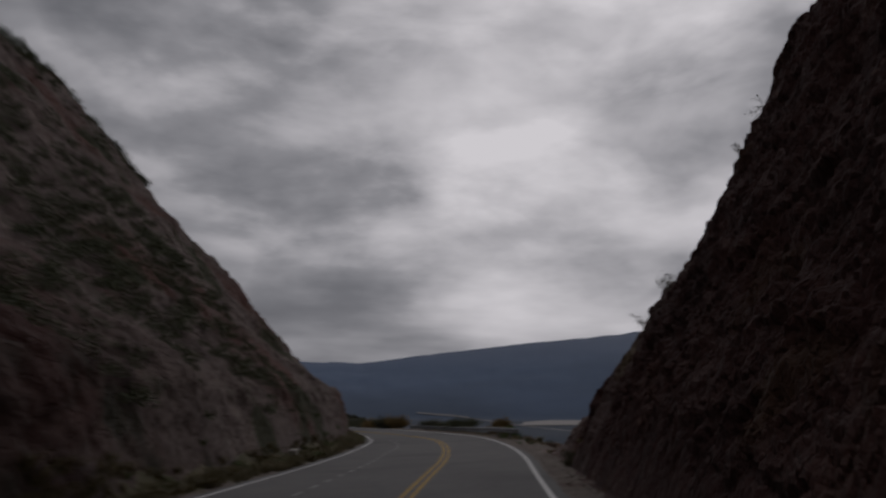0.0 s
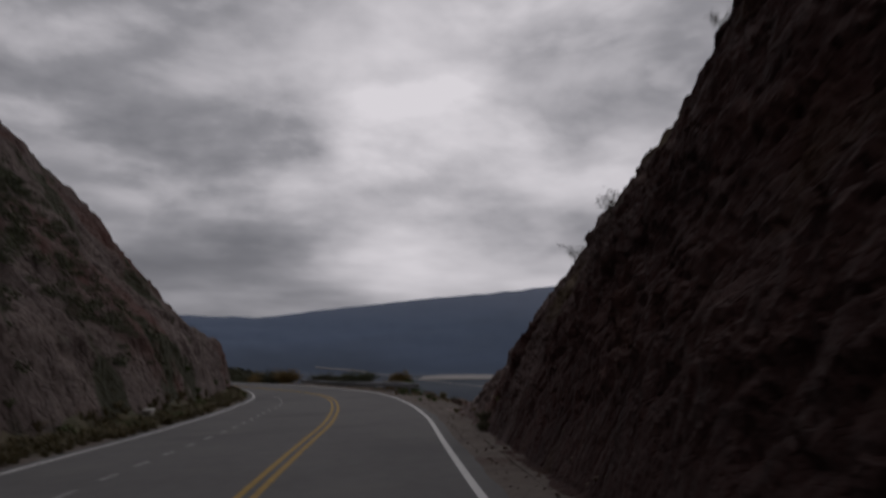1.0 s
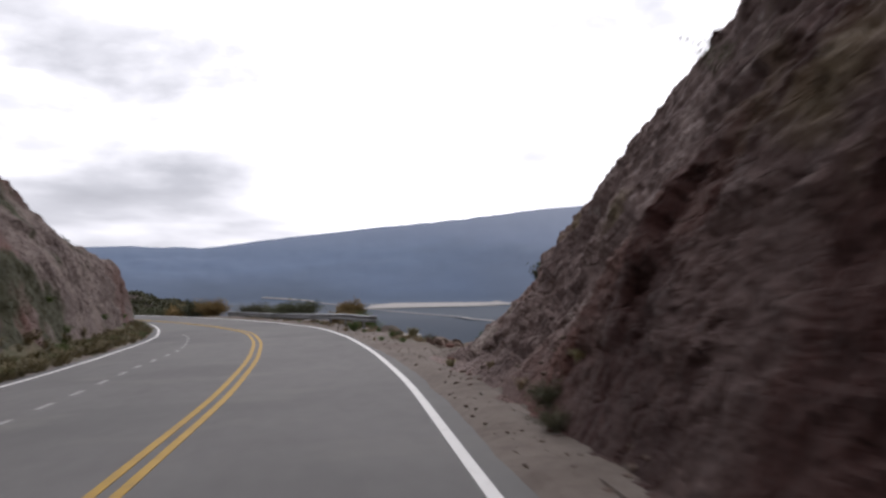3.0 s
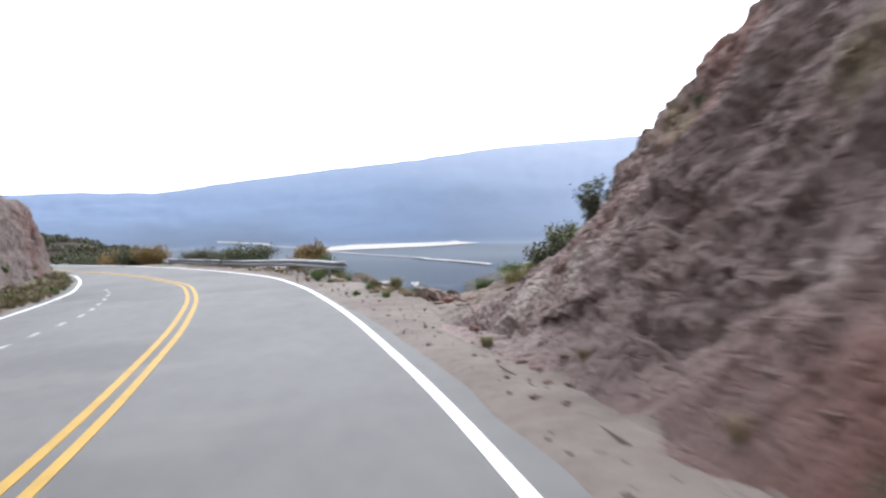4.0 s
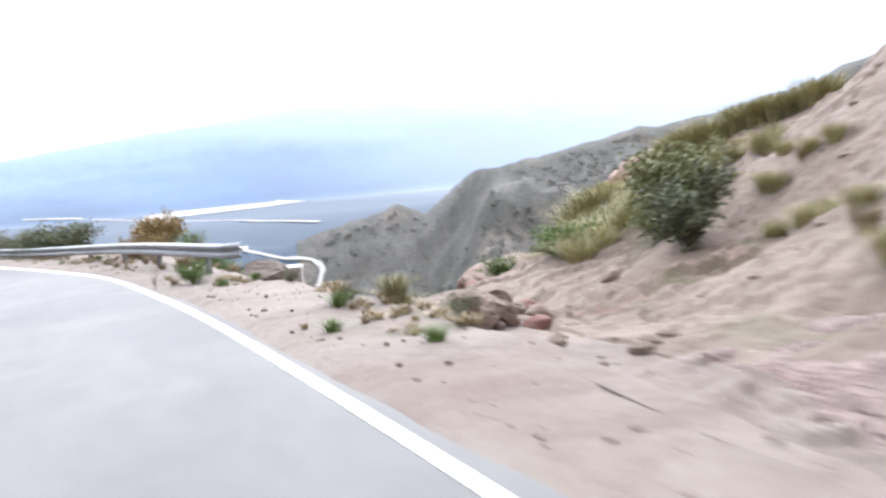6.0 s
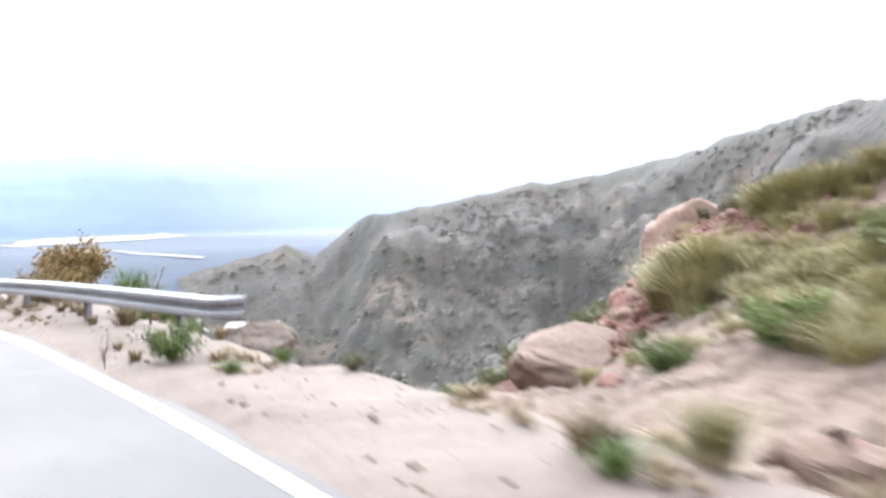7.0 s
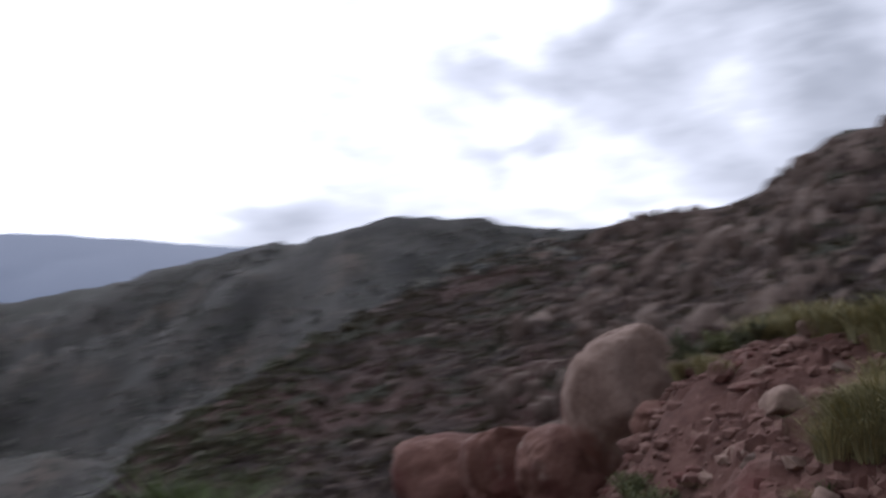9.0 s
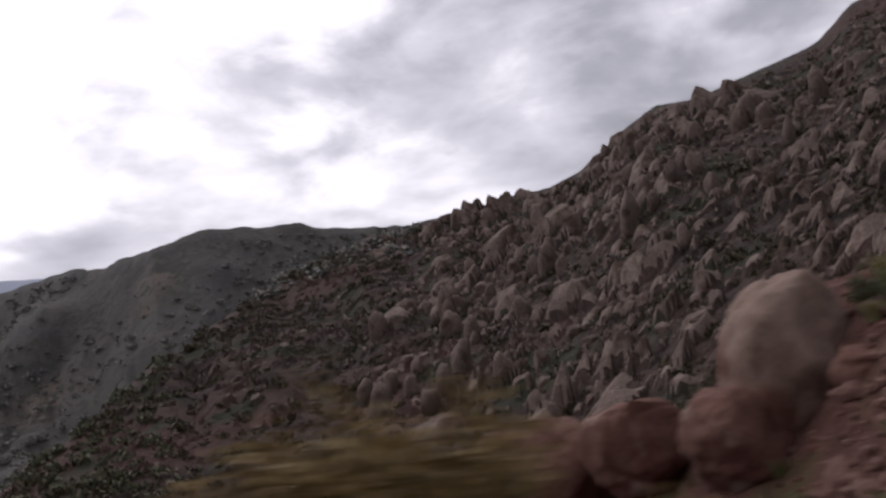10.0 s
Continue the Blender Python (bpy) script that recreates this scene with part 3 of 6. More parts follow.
def terrain(x, y, rough=True):
    x, y = np.asarray(x, float), np.asarray(y, float)
    dx, dy = x - HUB[0], y - HUB[1]
    r = np.hypot(dx, dy)
    az = np.degrees(np.arctan2(dx, dy))
    far = polar_height(az, r)
    off = road_offset(x, y)
    right = -off
    # right side
    edge_x = x + off                                   # about where the edge line lies at this y
    verge = right_verge(y)
    zt = grid_height(x, y)
    base = edge_x + verge
    t = np.clip((x - base) / np.maximum(HX[0] - base, 0.4), 0, 1)
    zr = np.where(x < HX[0], 0.06 * (1 - t) + zt * t, zt)
    zr = np.where(right < verge, 0.05 * np.minimum(right, 1.0), zr)
    w = np.maximum(smooth(24, 62, x), smooth(92, 135, y))
    zr = zr * (1 - w) + far * w
    # left side
    wid = width_at(y)
    left = off - wid - 0.3
    lz = -BANK * wid
    u = np.maximum(left - (0.05 + 1.9 * smooth(20, 30, y) * (1 - 0.8 * smooth(66, 82, y))), 0)
    k = np.interp(y, [-60, 20, 40, 55, 70, 80, 88], [0.6, 0.6, 0.87, 1.05, 1.15, 0.45, 0.78])
    face = np.minimum(u * 2.46, 3.46 + (u - 1.41) * k)
    face = np.where(face > 28, 28 + (face - 28) * 0.2, face)
    past = y - (81.5 + np.maximum(-8.5 - x, 0) * 0.45)
    zl = lz + face - np.maximum(past, 0) * 1.6 * smooth(0, 2.0, u)
    zl = np.where(past > 0, np.maximum(zl, np.where(left < 10, lz - 0.2 * np.maximum(left - 2, 0), far)), zl)
    z = np.where(off > wid * 0.5, zl, zr)
    inside = (off > -0.45 + 0.22 * smooth(45, 53, y)) & (off < wid + 0.35)
    z = np.where(inside, -BANK * off - 0.10, z)
    outer = np.maximum(smooth(-40, -60, x), 0)
    z = z * (1 - outer) + np.maximum(far, z) * outer
    behind = smooth(-45, -75, y)
    z = z * (1 - behind) + (z + 14) * behind
    if rough:
        free = smooth(0.3, 1.2, np.maximum(right, left)) * (~inside)
        p = np.stack([x, y, z * 0.3], 1)
        z = z + free * (0.05 * fbm(p * 1.6, 3) + 0.10 * smooth(1.5, 4, np.maximum(right, left)) * fbm(p * 0.5, 3))
        rb = np.interp(az, *MID_DIST)
        crest = 1 - 0.80 * np.exp(-((r - rb) / 90.0) ** 2)
        ra = np.interp(az, *NEAR_DIST)
        crest = crest * (1 - 0.6 * np.exp(-((r - ra) / 25.0) ** 2))
        hilly = smooth(70, 160, r) * np.clip(r / 300, 0.25, 2.2) * (1 - smooth(950, 1300, r))
        rid = np.abs(fbm(np.stack([az * 0.22, np.log(np.maximum(r, 1)) * 2.0, 0 * r], 1), 3))
        z = z + hilly * crest * ((3.0 + 6.0 * smooth(280, 420, r)) * fbm(p * 0.011, 5) + (1.6 + 1.4 * smooth(280, 420, r)) * fbm(p * 0.05, 3) + (5.0 + 3.0 * smooth(280, 420, r)) * (rid - 0.3) + 3.2 * smooth(280, 420, r) * np.abs(fbm(np.stack([az * 0.9, np.log(np.maximum(r, 1)) * 7.0, 0 * r + 8], 1), 3)))
        far_hills = smooth(3350, 3900, r)
        z = z + far_hills * (1 - 0.8 * smooth(4150, 4400, r)) * 7 * (np.abs(fbm(np.stack([az * 0.30, r * 0.004, 0 * r], 1), 4)) - 0.35)
        z = z + far_hills * 3.0 * fbm(np.stack([az * 1.1, r * 0.004, 0 * r], 1), 4)
    return z


def mesh_from_grid(name, P, mat, smooth_shade=True):
    """A mesh from an (n, m, 3) array of places."""
    n, m = P.shape[:2]
    i = (np.arange(n - 1)[:, None] * m + np.arange(m - 1)[None]).ravel()
    faces = np.stack([i, i + 1, i + m + 1, i + m], 1)
    me = bpy.data.meshes.new(name)
    me.from_pydata(P.reshape(-1, 3).tolist(), [], faces.tolist())
    me.polygons.foreach_set("use_smooth", [smooth_shade] * len(faces))
    me.materials.append(mat)
    me.update()
    return me


def build_ground():
    xs, ys = np.arange(-62, 64.1, 0.45), np.arange(-80, 150.1, 0.45)
    X, Y = np.meshgrid(xs, ys)
    x, y = X.ravel(), Y.ravel()
    m = CLIFF_MASK(x, y)
    z = terrain(x, y) - 2.6 * m
    off = road_offset(x, y)
    # rubble on the red slope beyond the verge
    slope = smooth(0.5, 3, -off - right_verge(y)) * smooth(50, 60, y) * (1 - smooth(84, 95, y))
    p = np.stack([x, y, 0 * x], 1)
    d1, gap, val = cells(p * 1.3)
    z = z + slope * (0.20 * (val - 0.4) * (d1 < 0.5) + 0.18 * fbm(p * 1.1, 4))
    Z = z.reshape(X.shape)
    me = mesh_from_grid("ground_near", np.stack([X, Y, Z], -1), M_SAND)
    for m in (M_SOIL, M_GRASSY, M_HILL, M_TAN):
        me.materials.append(m)
    wob = 0.5 * fbm(p * 0.6, 3)
    kind = np.zeros(len(x), int)
    kind[(-off > right_verge(y) + 0.9 + wob) & (y > 44)] = 1
    kind[(kind == 1) & (y + 2 * wob < 66)] = 4
    kind[(off > width_at(y) + 0.9 + wob * 0.6)] = 2
    kind[(np.hypot(x - 5, (y - 70) * 1.0) > 42 + 6 * wob) & (x > 6)] = 3
    kind[(y > 100 + 6 * wob) & (off < 0)] = 3
    k = kind.reshape(X.shape)[:-1, :-1].ravel()
    me.polygons.foreach_set("material_index", k.astype(np.int32))
    g = new("ground_near", me)
    tagged(g, "sandy stony roadside ground falling into a ravine", "ground", kind="structure")
    az = np.radians(np.concatenate([np.arange(-180, -30, 2.0), np.arange(-30, 112, 0.24), np.arange(112, 180.1, 2.0)]))
    r = np.concatenate([np.geomspace(30, 1200, 170), np.geomspace(1250, 3300, 16), np.geomspace(3350, 4880, 40)])
    R, A = np.meshgrid(r, az)
    for dist in (NEAR_DIST, MID_DIST):                 # a row of places along each crest
        d = np.interp(np.degrees(az), *dist)
        R[np.arange(len(az)), np.abs(R - d[:, None]).argmin(1)] = d
    X, Y = HUB[0] + R * np.sin(A), HUB[1] + R * np.cos(A)
    Z = terrain(X.ravel(), Y.ravel()).reshape(X.shape)
    inside = np.minimum(np.minimum(X + 62, 64 - X), np.minimum(Y + 80, 150 - Y))
    Z = Z - 10 * smooth(0.5, 5, inside) - 0.15 * smooth(-8, 0.5, inside)
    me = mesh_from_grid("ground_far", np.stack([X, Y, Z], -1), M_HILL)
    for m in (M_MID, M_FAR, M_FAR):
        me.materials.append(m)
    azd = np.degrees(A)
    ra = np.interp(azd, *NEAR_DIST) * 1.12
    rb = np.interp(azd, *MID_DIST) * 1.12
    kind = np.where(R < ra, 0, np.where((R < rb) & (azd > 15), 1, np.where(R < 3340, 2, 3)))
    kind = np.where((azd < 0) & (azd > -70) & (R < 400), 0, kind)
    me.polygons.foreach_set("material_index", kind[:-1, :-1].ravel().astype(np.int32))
    g = new("ground_far", me)
    tagged(g, "scrub-covered mountain slopes above a broad valley and range coloured with painted haze", "ground", kind="structure")


def right_verge(y):
    return 1.35 + 1.0 * smooth(46, 56, y) + 1.5 * smooth(69, 77, y)


def CLIFF_MASK(x, y):
    off = road_offset(x, y)
    v, wid = right_verge(y), width_at(y)
    rightc = smooth(v + 0.0, v + 0.5, -off) * (1 - smooth(22.5, 24.5, x)) * (1 - smooth(49, 52.5, y)) * smooth(-52, -48, y)
    set_back = 0.35 + 1.9 * smooth(20, 30, y) * (1 - 0.8 * smooth(66, 82, y))
    leftc = smooth(set_back + 0.15, set_back + 1.1, off - wid) * (1 - smooth(30, 36, off)) * smooth(-52, -48, y) * (1 - smooth(84, 92, y))
    return np.maximum(rightc, leftc)


def rock_relief(P, N, amp, seed=0.0):
    """Pushes places along normals into blocky, cracked, slanting rock."""
    q = P + seed
    w1, w2 = fbm(q * 0.5, 3), fbm(q * 1.3 + 9, 3)
    # ribs run up and towards the viewer's side of the cut
    lean = np.stack([q[:, 0], 0.87 * q[:, 1] + 0.5 * q[:, 2], 0.87 * q[:, 2] - 0.5 * q[:, 1]], 1)
    rib = lambda s, k: 1 - 2 * np.abs(vnoise(lean * (s, s, s * 0.33) + k * w1[:, None] + s * 37.0))
    h0, gap0, val0 = facets(lean * (0.26, 0.26, 0.12) + 0.25 * w1[:, None])
    h1, gap1, val1 = facets(lean * (0.75, 0.75, 0.36) + 0.25 * w2[:, None] + 5)
    h2, gap2, val2 = facets(lean * (1.9, 1.9, 1.0) + 0.2 * w2[:, None] + 11)
    h3, gap3, val3 = facets(lean * (4.4, 4.4, 2.4) + 0.2 * w2[:, None] + 23)
    # thin beds that weather out as small steps
    bed = 0.55 * q[:, 1] + 0.75 * q[:, 2] + 0.35 * w1 + 0.12 * w2
    steps = np.abs((bed * 1.7) % 1.0 - 0.5) + 0.5 * np.abs((bed * 4.3) % 1.0 - 0.5)
    disp = 0.34 * fbm(q * 0.16, 3) + 0.16 * h0 + 0.11 * h1 + 0.075 * h2 + 0.045 * h3 + 0.08 * (steps - 0.37) + 0.16 * rib(0.35, 0.3) + 0.12 * rib(0.85, 0.3) + 0.05 * rib(2.1, 0.4)
    disp = disp - 0.10 * np.exp(-gap0 * 40) - 0.07 * np.exp(-gap1 * 36) - 0.04 * np.exp(-gap2 * 26) + 0.05 * w2 + 0.06 * fbm(q * 3.1, 4, 0.6) - 0.05
    return P + N * (disp * amp)[:, None]


def grid_normals(P):
    du, dv = np.gradient(P, axis=0), np.gradient(P, axis=1)
    n = np.cross(du, dv)
    return n / np.maximum(np.linalg.norm(n, axis=2, keepdims=True), 1e-9)


def cliff_sheet(y0, y1, dy, start, stop, arc):
    """Sections of the slope, evenly spaced along their length, from start(y) to stop(y) in x."""
    rows = []
    ys = np.arange(y0, y1 + 1e-6, dy)
    m = int(arc)
    for y in ys:
        xs = np.linspace(start(y), stop(y), 240)
        z = terrain(xs, np.full_like(xs, y), rough=False)
        d = np.concatenate([[0], np.cumsum(np.hypot(np.diff(xs), np.diff(z)))])
        t = np.linspace(0, 1, m) ** 1.25 * d[-1]
        rows.append(np.stack([np.interp(t, d, xs), np.full(m, y), np.interp(t, d, z)], 1))
    return np.array(rows)


def edge_x(y):
    k = EDGE[:, 1] < 104
    return float(np.interp(y, EDGE[k, 1], EDGE[k, 0]))


def build_cliffs():
    for name, y0, y1, dy, m in (("rock_cliff_cut", -50, 4, 0.4, 90), ("rock_cliff_face", 4, 54.5, 0.09, 290)):
        P = cliff_sheet(y0, y1, dy, lambda y: edge_x(y) + float(right_verge(np.array(float(y)))) - 0.35, lambda y: 25.0, m)
        P[:, 0, 2] -= 0.12
        N = grid_normals(P)
        N *= np.sign(-N[..., :1].mean())
        fade = smooth(0.2, 1.5, P[..., 0] - P[:, :1, 0])
        soft_end = 1 - 0.65 * smooth(47, 53.5, P[..., 1])
        P[..., 2] -= 0.5 * smooth(52, 54.4, P[..., 1])
        Q = rock_relief(P.reshape(-1, 3), N.reshape(-1, 3), ((0.06 + 0.94 * fade) * soft_end).ravel(), 3.0).reshape(P.shape)
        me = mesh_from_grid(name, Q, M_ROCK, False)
        me.materials.append(M_SAND)
        foot = (np.maximum(P[..., 0] - P[:, :1, 0], 0.9 * P[..., 2]) - 0.22 - 0.2 * fbm(P.reshape(-1, 3) * 0.9, 3).reshape(P.shape[:2]) - 1.3 * smooth(45, 53, P[..., 1]))[:-1, :-1].ravel() < 0
        me.polygons.foreach_set("material_index", foot.astype(np.int32))
        c = new(name, me)
        tagged(c, "steep purple-brown fractured rock face beside the road", "cliff", kind="structure")
    left_x = lambda y: edge_x(y) - float(width_at(y)) - 0.35 - 1.9 * float(smooth(20, 30, np.array(float(y))) * (1 - 0.8 * smooth(66, 82, np.array(float(y)))))
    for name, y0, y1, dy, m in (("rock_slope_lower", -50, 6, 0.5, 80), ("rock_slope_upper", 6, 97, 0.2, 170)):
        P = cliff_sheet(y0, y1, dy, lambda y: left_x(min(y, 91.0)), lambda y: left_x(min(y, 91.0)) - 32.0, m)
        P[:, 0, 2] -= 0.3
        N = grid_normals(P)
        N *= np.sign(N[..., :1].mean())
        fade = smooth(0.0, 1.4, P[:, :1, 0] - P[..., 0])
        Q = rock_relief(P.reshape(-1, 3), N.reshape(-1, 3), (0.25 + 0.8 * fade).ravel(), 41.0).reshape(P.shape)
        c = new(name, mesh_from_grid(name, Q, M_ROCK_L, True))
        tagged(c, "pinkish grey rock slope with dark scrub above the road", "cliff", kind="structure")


def build_hillside():
    """The stony flank across the ravine, with standing blocks and hollows."""
    az = np.arange(56, 113, 0.13)
    ra = np.interp(az, *NEAR_DIST)
    f = np.linspace(0, 1, 330)
    R = 60 + f[None] * (1.04 * ra[:, None] - 60)
    A = np.radians(az)[:, None] + 0 * R
    X, Y = HUB[0] + R * np.sin(A), HUB[1] + R * np.cos(A)
    x, y, r, a = X.ravel(), Y.ravel(), R.ravel(), np.degrees(A).ravel()
    fr = (f[None] + 0 * R).ravel()
    p = np.stack([x, y, 0 * x], 1)
    warp = np.stack([fbm(p * 0.09, 3), fbm(p * 0.09 + 40, 3), 0 * x], 1)
    crag = smooth(66, 80, a) * smooth(-0.45, 0.15, fbm(p * 0.022 + 5, 3) + 0.25 * smooth(84, 96, a))
    h0, gap, val = facets(p * 0.21 + warp * 0.4)
    h1, gap2, val2 = facets(p * 0.47 + warp * 0.5 + 9)
    h2, gap3, val3 = facets(p * 1.0 + warp * 0.5 + 19)
    step = lambda g, k: np.clip(g / k, 0, 1) ** 0.6
    blocks = 3.6 * crag * (val > 0.80) * np.maximum(0.45 + h0, 0.1) * step(gap, 0.30)
    mid = (0.7 + 1.3 * crag) * (val2 > 0.88 - 0.12 * crag) * np.maximum(0.35 + h1, 0.1) * step(gap2, 0.30)
    small = 0.9 * (val3 > 0.90 - 0.10 * crag) * np.maximum(0.3 + h2, 0.1) * step(gap3, 0.30)
    relief = np.maximum(np.maximum(blocks, mid), small) + 0.25 * fbm(p * 0.5, 3)
    calm = smooth(0.0, 0.06, fr) * (1 - 0.9 * smooth(0.80, 0.95, fr))
    z = terrain(x, y) + 0.25 - 0.9 * (1 - smooth(0, 0.05, fr)) - 1.0 * smooth(0.85, 0.97, fr) + relief * calm * (0.6 + r / 420)
    me = mesh_from_grid("rocky_hillside", np.stack([x, y, z], 1).reshape(*X.shape, 3), M_HILL, False)
    me.materials.append(M_CRAG)
    bare = ((blocks > 0.9) | (mid > 0.6) | (small > 0.42)).reshape(X.shape)[:-1, :-1].ravel()
    me.polygons.foreach_set("material_index", bare.astype(np.int32))
    tagged(new("rocky_hillside", me), "steep brown hillside of granite blocks and dark scrub", "hillside", kind="structure")


def build_bank():
    """Broken red-brown earth and stone of the bank past the verge."""
    xs, ys = np.arange(7.5, 27.6, 0.11), np.arange(48, 81, 0.11)
    X, Y = np.meshgrid(xs, ys)
    x, y = X.ravel(), Y.ravel()
    past = -road_offset(x, y) - right_verge(y)
    inner = smooth(0.5, 2.2, past) * smooth(48.5, 53, y) * (1 - smooth(78, 80.5, y)) * (1 - smooth(25.5, 27.3, x))
    p = np.stack([x, y, 0.6 * grid_height(x, y)], 1)
    warp = 0.3 * fbm(p * 0.8, 3)[:, None]
    h0, g0, v0 = facets(p * 0.8 + warp)
    h1, g1, v1 = facets(p * 2.1 + warp + 7)
    h2, g2, v2 = facets(p * 5.0 + warp + 13)
    stony = 0.35 + 0.65 * smooth(-0.2, 0.3, fbm(p * 0.3 + 3, 3))
    z = stony * (0.22 * h0 + 0.15 * h1 - 0.08 * np.exp(-g0 * 18) - 0.05 * np.exp(-g1 * 16)) + 0.05 * h2 + 0.05 * fbm(p * 3, 3)
    tan = y + 2.2 * fbm(p * 0.35 + 9, 3) + 0.25 * (x - 16) < 66
    z = terrain(x, y) + inner * (z * np.where(tan, 0.5, 1.0) + 0.10) - 0.35 * (1 - smooth(0.0, 0.25, inner))
    me = mesh_from_grid("red_bank", np.stack([x, y, z], 1).reshape(*X.shape, 3), M_SOIL, False)
    for m in (M_REDROCK, M_TAN, M_BROWNROCK):
        me.materials.append(m)
    bare = (v1 > 0.66) & (stony > 0.6)
    kind = np.where(tan, np.where(bare & (v2 > 0.5), 3, 2), np.where(bare, 1, 0)).reshape(X.shape)[:-1, :-1].ravel()
    me.polygons.foreach_set("material_index", kind.astype(np.int32))
    tagged(new("red_bank", me), "crumbling tan and red-brown earth bank full of broken stone", "bank", kind="structure")


build_ground()
build_bank()
build_hillside()
build_cliffs()


# ---- road and its paint ----
def slab(name, s0, s1, o0, o1, lift, thick, mat, step=0.5):
    """A strip of the road's surface with a thickness."""
    s = np.linspace(s0, s1, max(2, int(round((s1 - s0) / step)) + 1))
    prof = [(o0, lift - thick), (o0, lift), (o1, lift), (o1, lift - thick)]
    P = np.stack([road_point(s, np.full_like(s, o), l) for o, l in prof], 1)
    me = mesh_from_grid(name, P, mat, False)
    return me


S0, S1 = s_at(-75), float(EDGE_S[-1]) - 2


def road_mesh():
    s = np.arange(S0, S1, 0.7)
    p = road_point(s, np.zeros_like(s))
    w = width_at(p[:, 1])
    w = np.where(p[:, 0] < -12, 6.2, w)
    rim = -0.36 + 0.20 * smooth(45, 53, p[:, 1])
    prof = [(rim, -0.25), (rim, 0.0), (0 * w, 0.0), (w * 0.35, 0.0), (w * 0.7, 0.0), (w, 0.0), (w + 0.3, 0.0), (w + 0.3, -0.25)]
    P = np.stack([road_point(s, o, l) for o, l in prof], 1)
    ragged = 0.07 * fbm(P[:, 0] * 1.3, 3)
    P[:, :2, 0] += ragged[:, None]
    me = mesh_from_grid("road", P, M_ASPHALT, False)
    return me, s, w


_me, ROAD_S, ROAD_W = road_mesh()
road = new("road", _me)
tagged(road, "worn light grey asphalt mountain road, banked into a bend", "road", kind="structure")


def paint(name, s0, s1, o, w, mat, label):
    s = np.linspace(s0, s1, max(2, int(round((s1 - s0) / 0.5)) + 1))
    off = np.interp(s, ROAD_S, ROAD_W) - 0.12 if o is None else np.full_like(s, o)
    prof = [(off - w / 2, -0.004), (off - w / 2, 0.008), (off + w / 2, 0.008), (off + w / 2, -0.004)]
    P = np.stack([road_point(s, a, l) for a, l in prof], 1)
    ob = new(name, mesh_from_grid(name, P, mat, False))
    ob.parent = road
    return tagged(ob, label)


paint("edge_line", S0, S1, 0.0, 0.13, M_WHITE, "solid white painted edge line")
paint("edge_line", S0, S1, None, 0.12, M_WHITE, "solid white painted edge line")
paint("centre_line", S0, S1, 3.33, 0.12, M_YELLOW, "solid yellow painted centre line")
paint("centre_line", S0, S1, 3.59, 0.12, M_YELLOW, "solid yellow painted centre line")
_s = s_at(30.1) - 28 * 2.42
while _s < s_at(72):
    _o = float(np.interp(_s, [s_at(50), s_at(56)], [6.63, 6.25]))
    paint("lane_dash", _s, _s + 1.05, _o, 0.11, M_FADED, "short worn white lane dash")
    _s += 2.42


# ---- pale strips on the valley floor ----
def sight(az, el):
    """Where a line of sight from HUB meets the far ground."""
    r = np.geomspace(350, 4300, 900)
    z = polar_height(np.full_like(r, az), r)
    line = 1.7 + r * math.tan(radians(el))
    hit = np.nonzero(z >= line)[0]
    k = hit[0] if len(hit) else len(r) - 1
    a = radians(az)
    return Vector((HUB[0] + r[k] * math.sin(a), HUB[1] + r[k] * math.cos(a), 0))


def draped(name, pts, width, mat, label, category):
    """A strip of the given width that follows the ground through places in plan."""
    k = np.array([(p.x, p.y) for p in pts])
    d = np.concatenate([[0], np.cumsum(np.linalg.norm(np.diff(k, axis=0), axis=1))])
    s = np.linspace(0, d[-1], 60)
    c = np.stack([np.interp(s, d, k[:, j]) for j in (0, 1)], 1)
    t = np.gradient(c, axis=0)
    t /= np.linalg.norm(t, axis=1)[:, None]
    n = np.stack([-t[:, 1], t[:, 0]], 1)
    w = np.interp(s / d[-1], np.linspace(0, 1, len(width)), width)
    rows = []
    for u in (-0.5, -0.17, 0.17, 0.5):
        q = c + n * (w * u)[:, None]
        z = terrain(q[:, 0], q[:, 1])
        rows.append(np.concatenate([q, (z + 0.5 + 0.0006 * np.hypot(q[:, 0], q[:, 1]))[:, None]], 1))
    ob = new(name, mesh_from_grid(name, np.stack(rows, 1), mat))
    return tagged(ob, label, category, kind="structure")


draped("field", [sight(6.2, -0.93), sight(9.0, -0.78), sight(11.5, -0.62), sight(14.0, -0.50)], (30, 330, 420, 20), M_PALE, "pale bare strip of land in the valley", "field")
draped("valley_road", [sight(-0.5, -0.28), sight(2.5, -0.45), sight(6.2, -0.98), sight(9, -1.25), sight(12.5, -1.62), sight(16.4, -2.02)], (14, 16, 14, 11, 10, 9), M_PALE, "thin pale valley road far below", "road")
draped("dirt_track", [sight(11.5, -3.1), sight(12.0, -3.6), sight(13.8, -3.95), sight(16.2, -4.25), sight(16.7, -4.7), sight(16.2, -5.6), sight(17.6, -5.9)], (4, 6, 5, 5, 6, 5, 4), M_PALE, "pale winding dirt track on the slope below", "road")


# ---- helpers for things ----
def part(name, bm, mat, parent=None, label=""):
    me = bpy.data.meshes.new(name)
    bm.to_mesh(me)
    bm.free()
    me.materials.append(mat)
    ob = new(name, me)
    if parent:
        ob.parent = parent
    if label:
        ob["label"] = label
    return ob


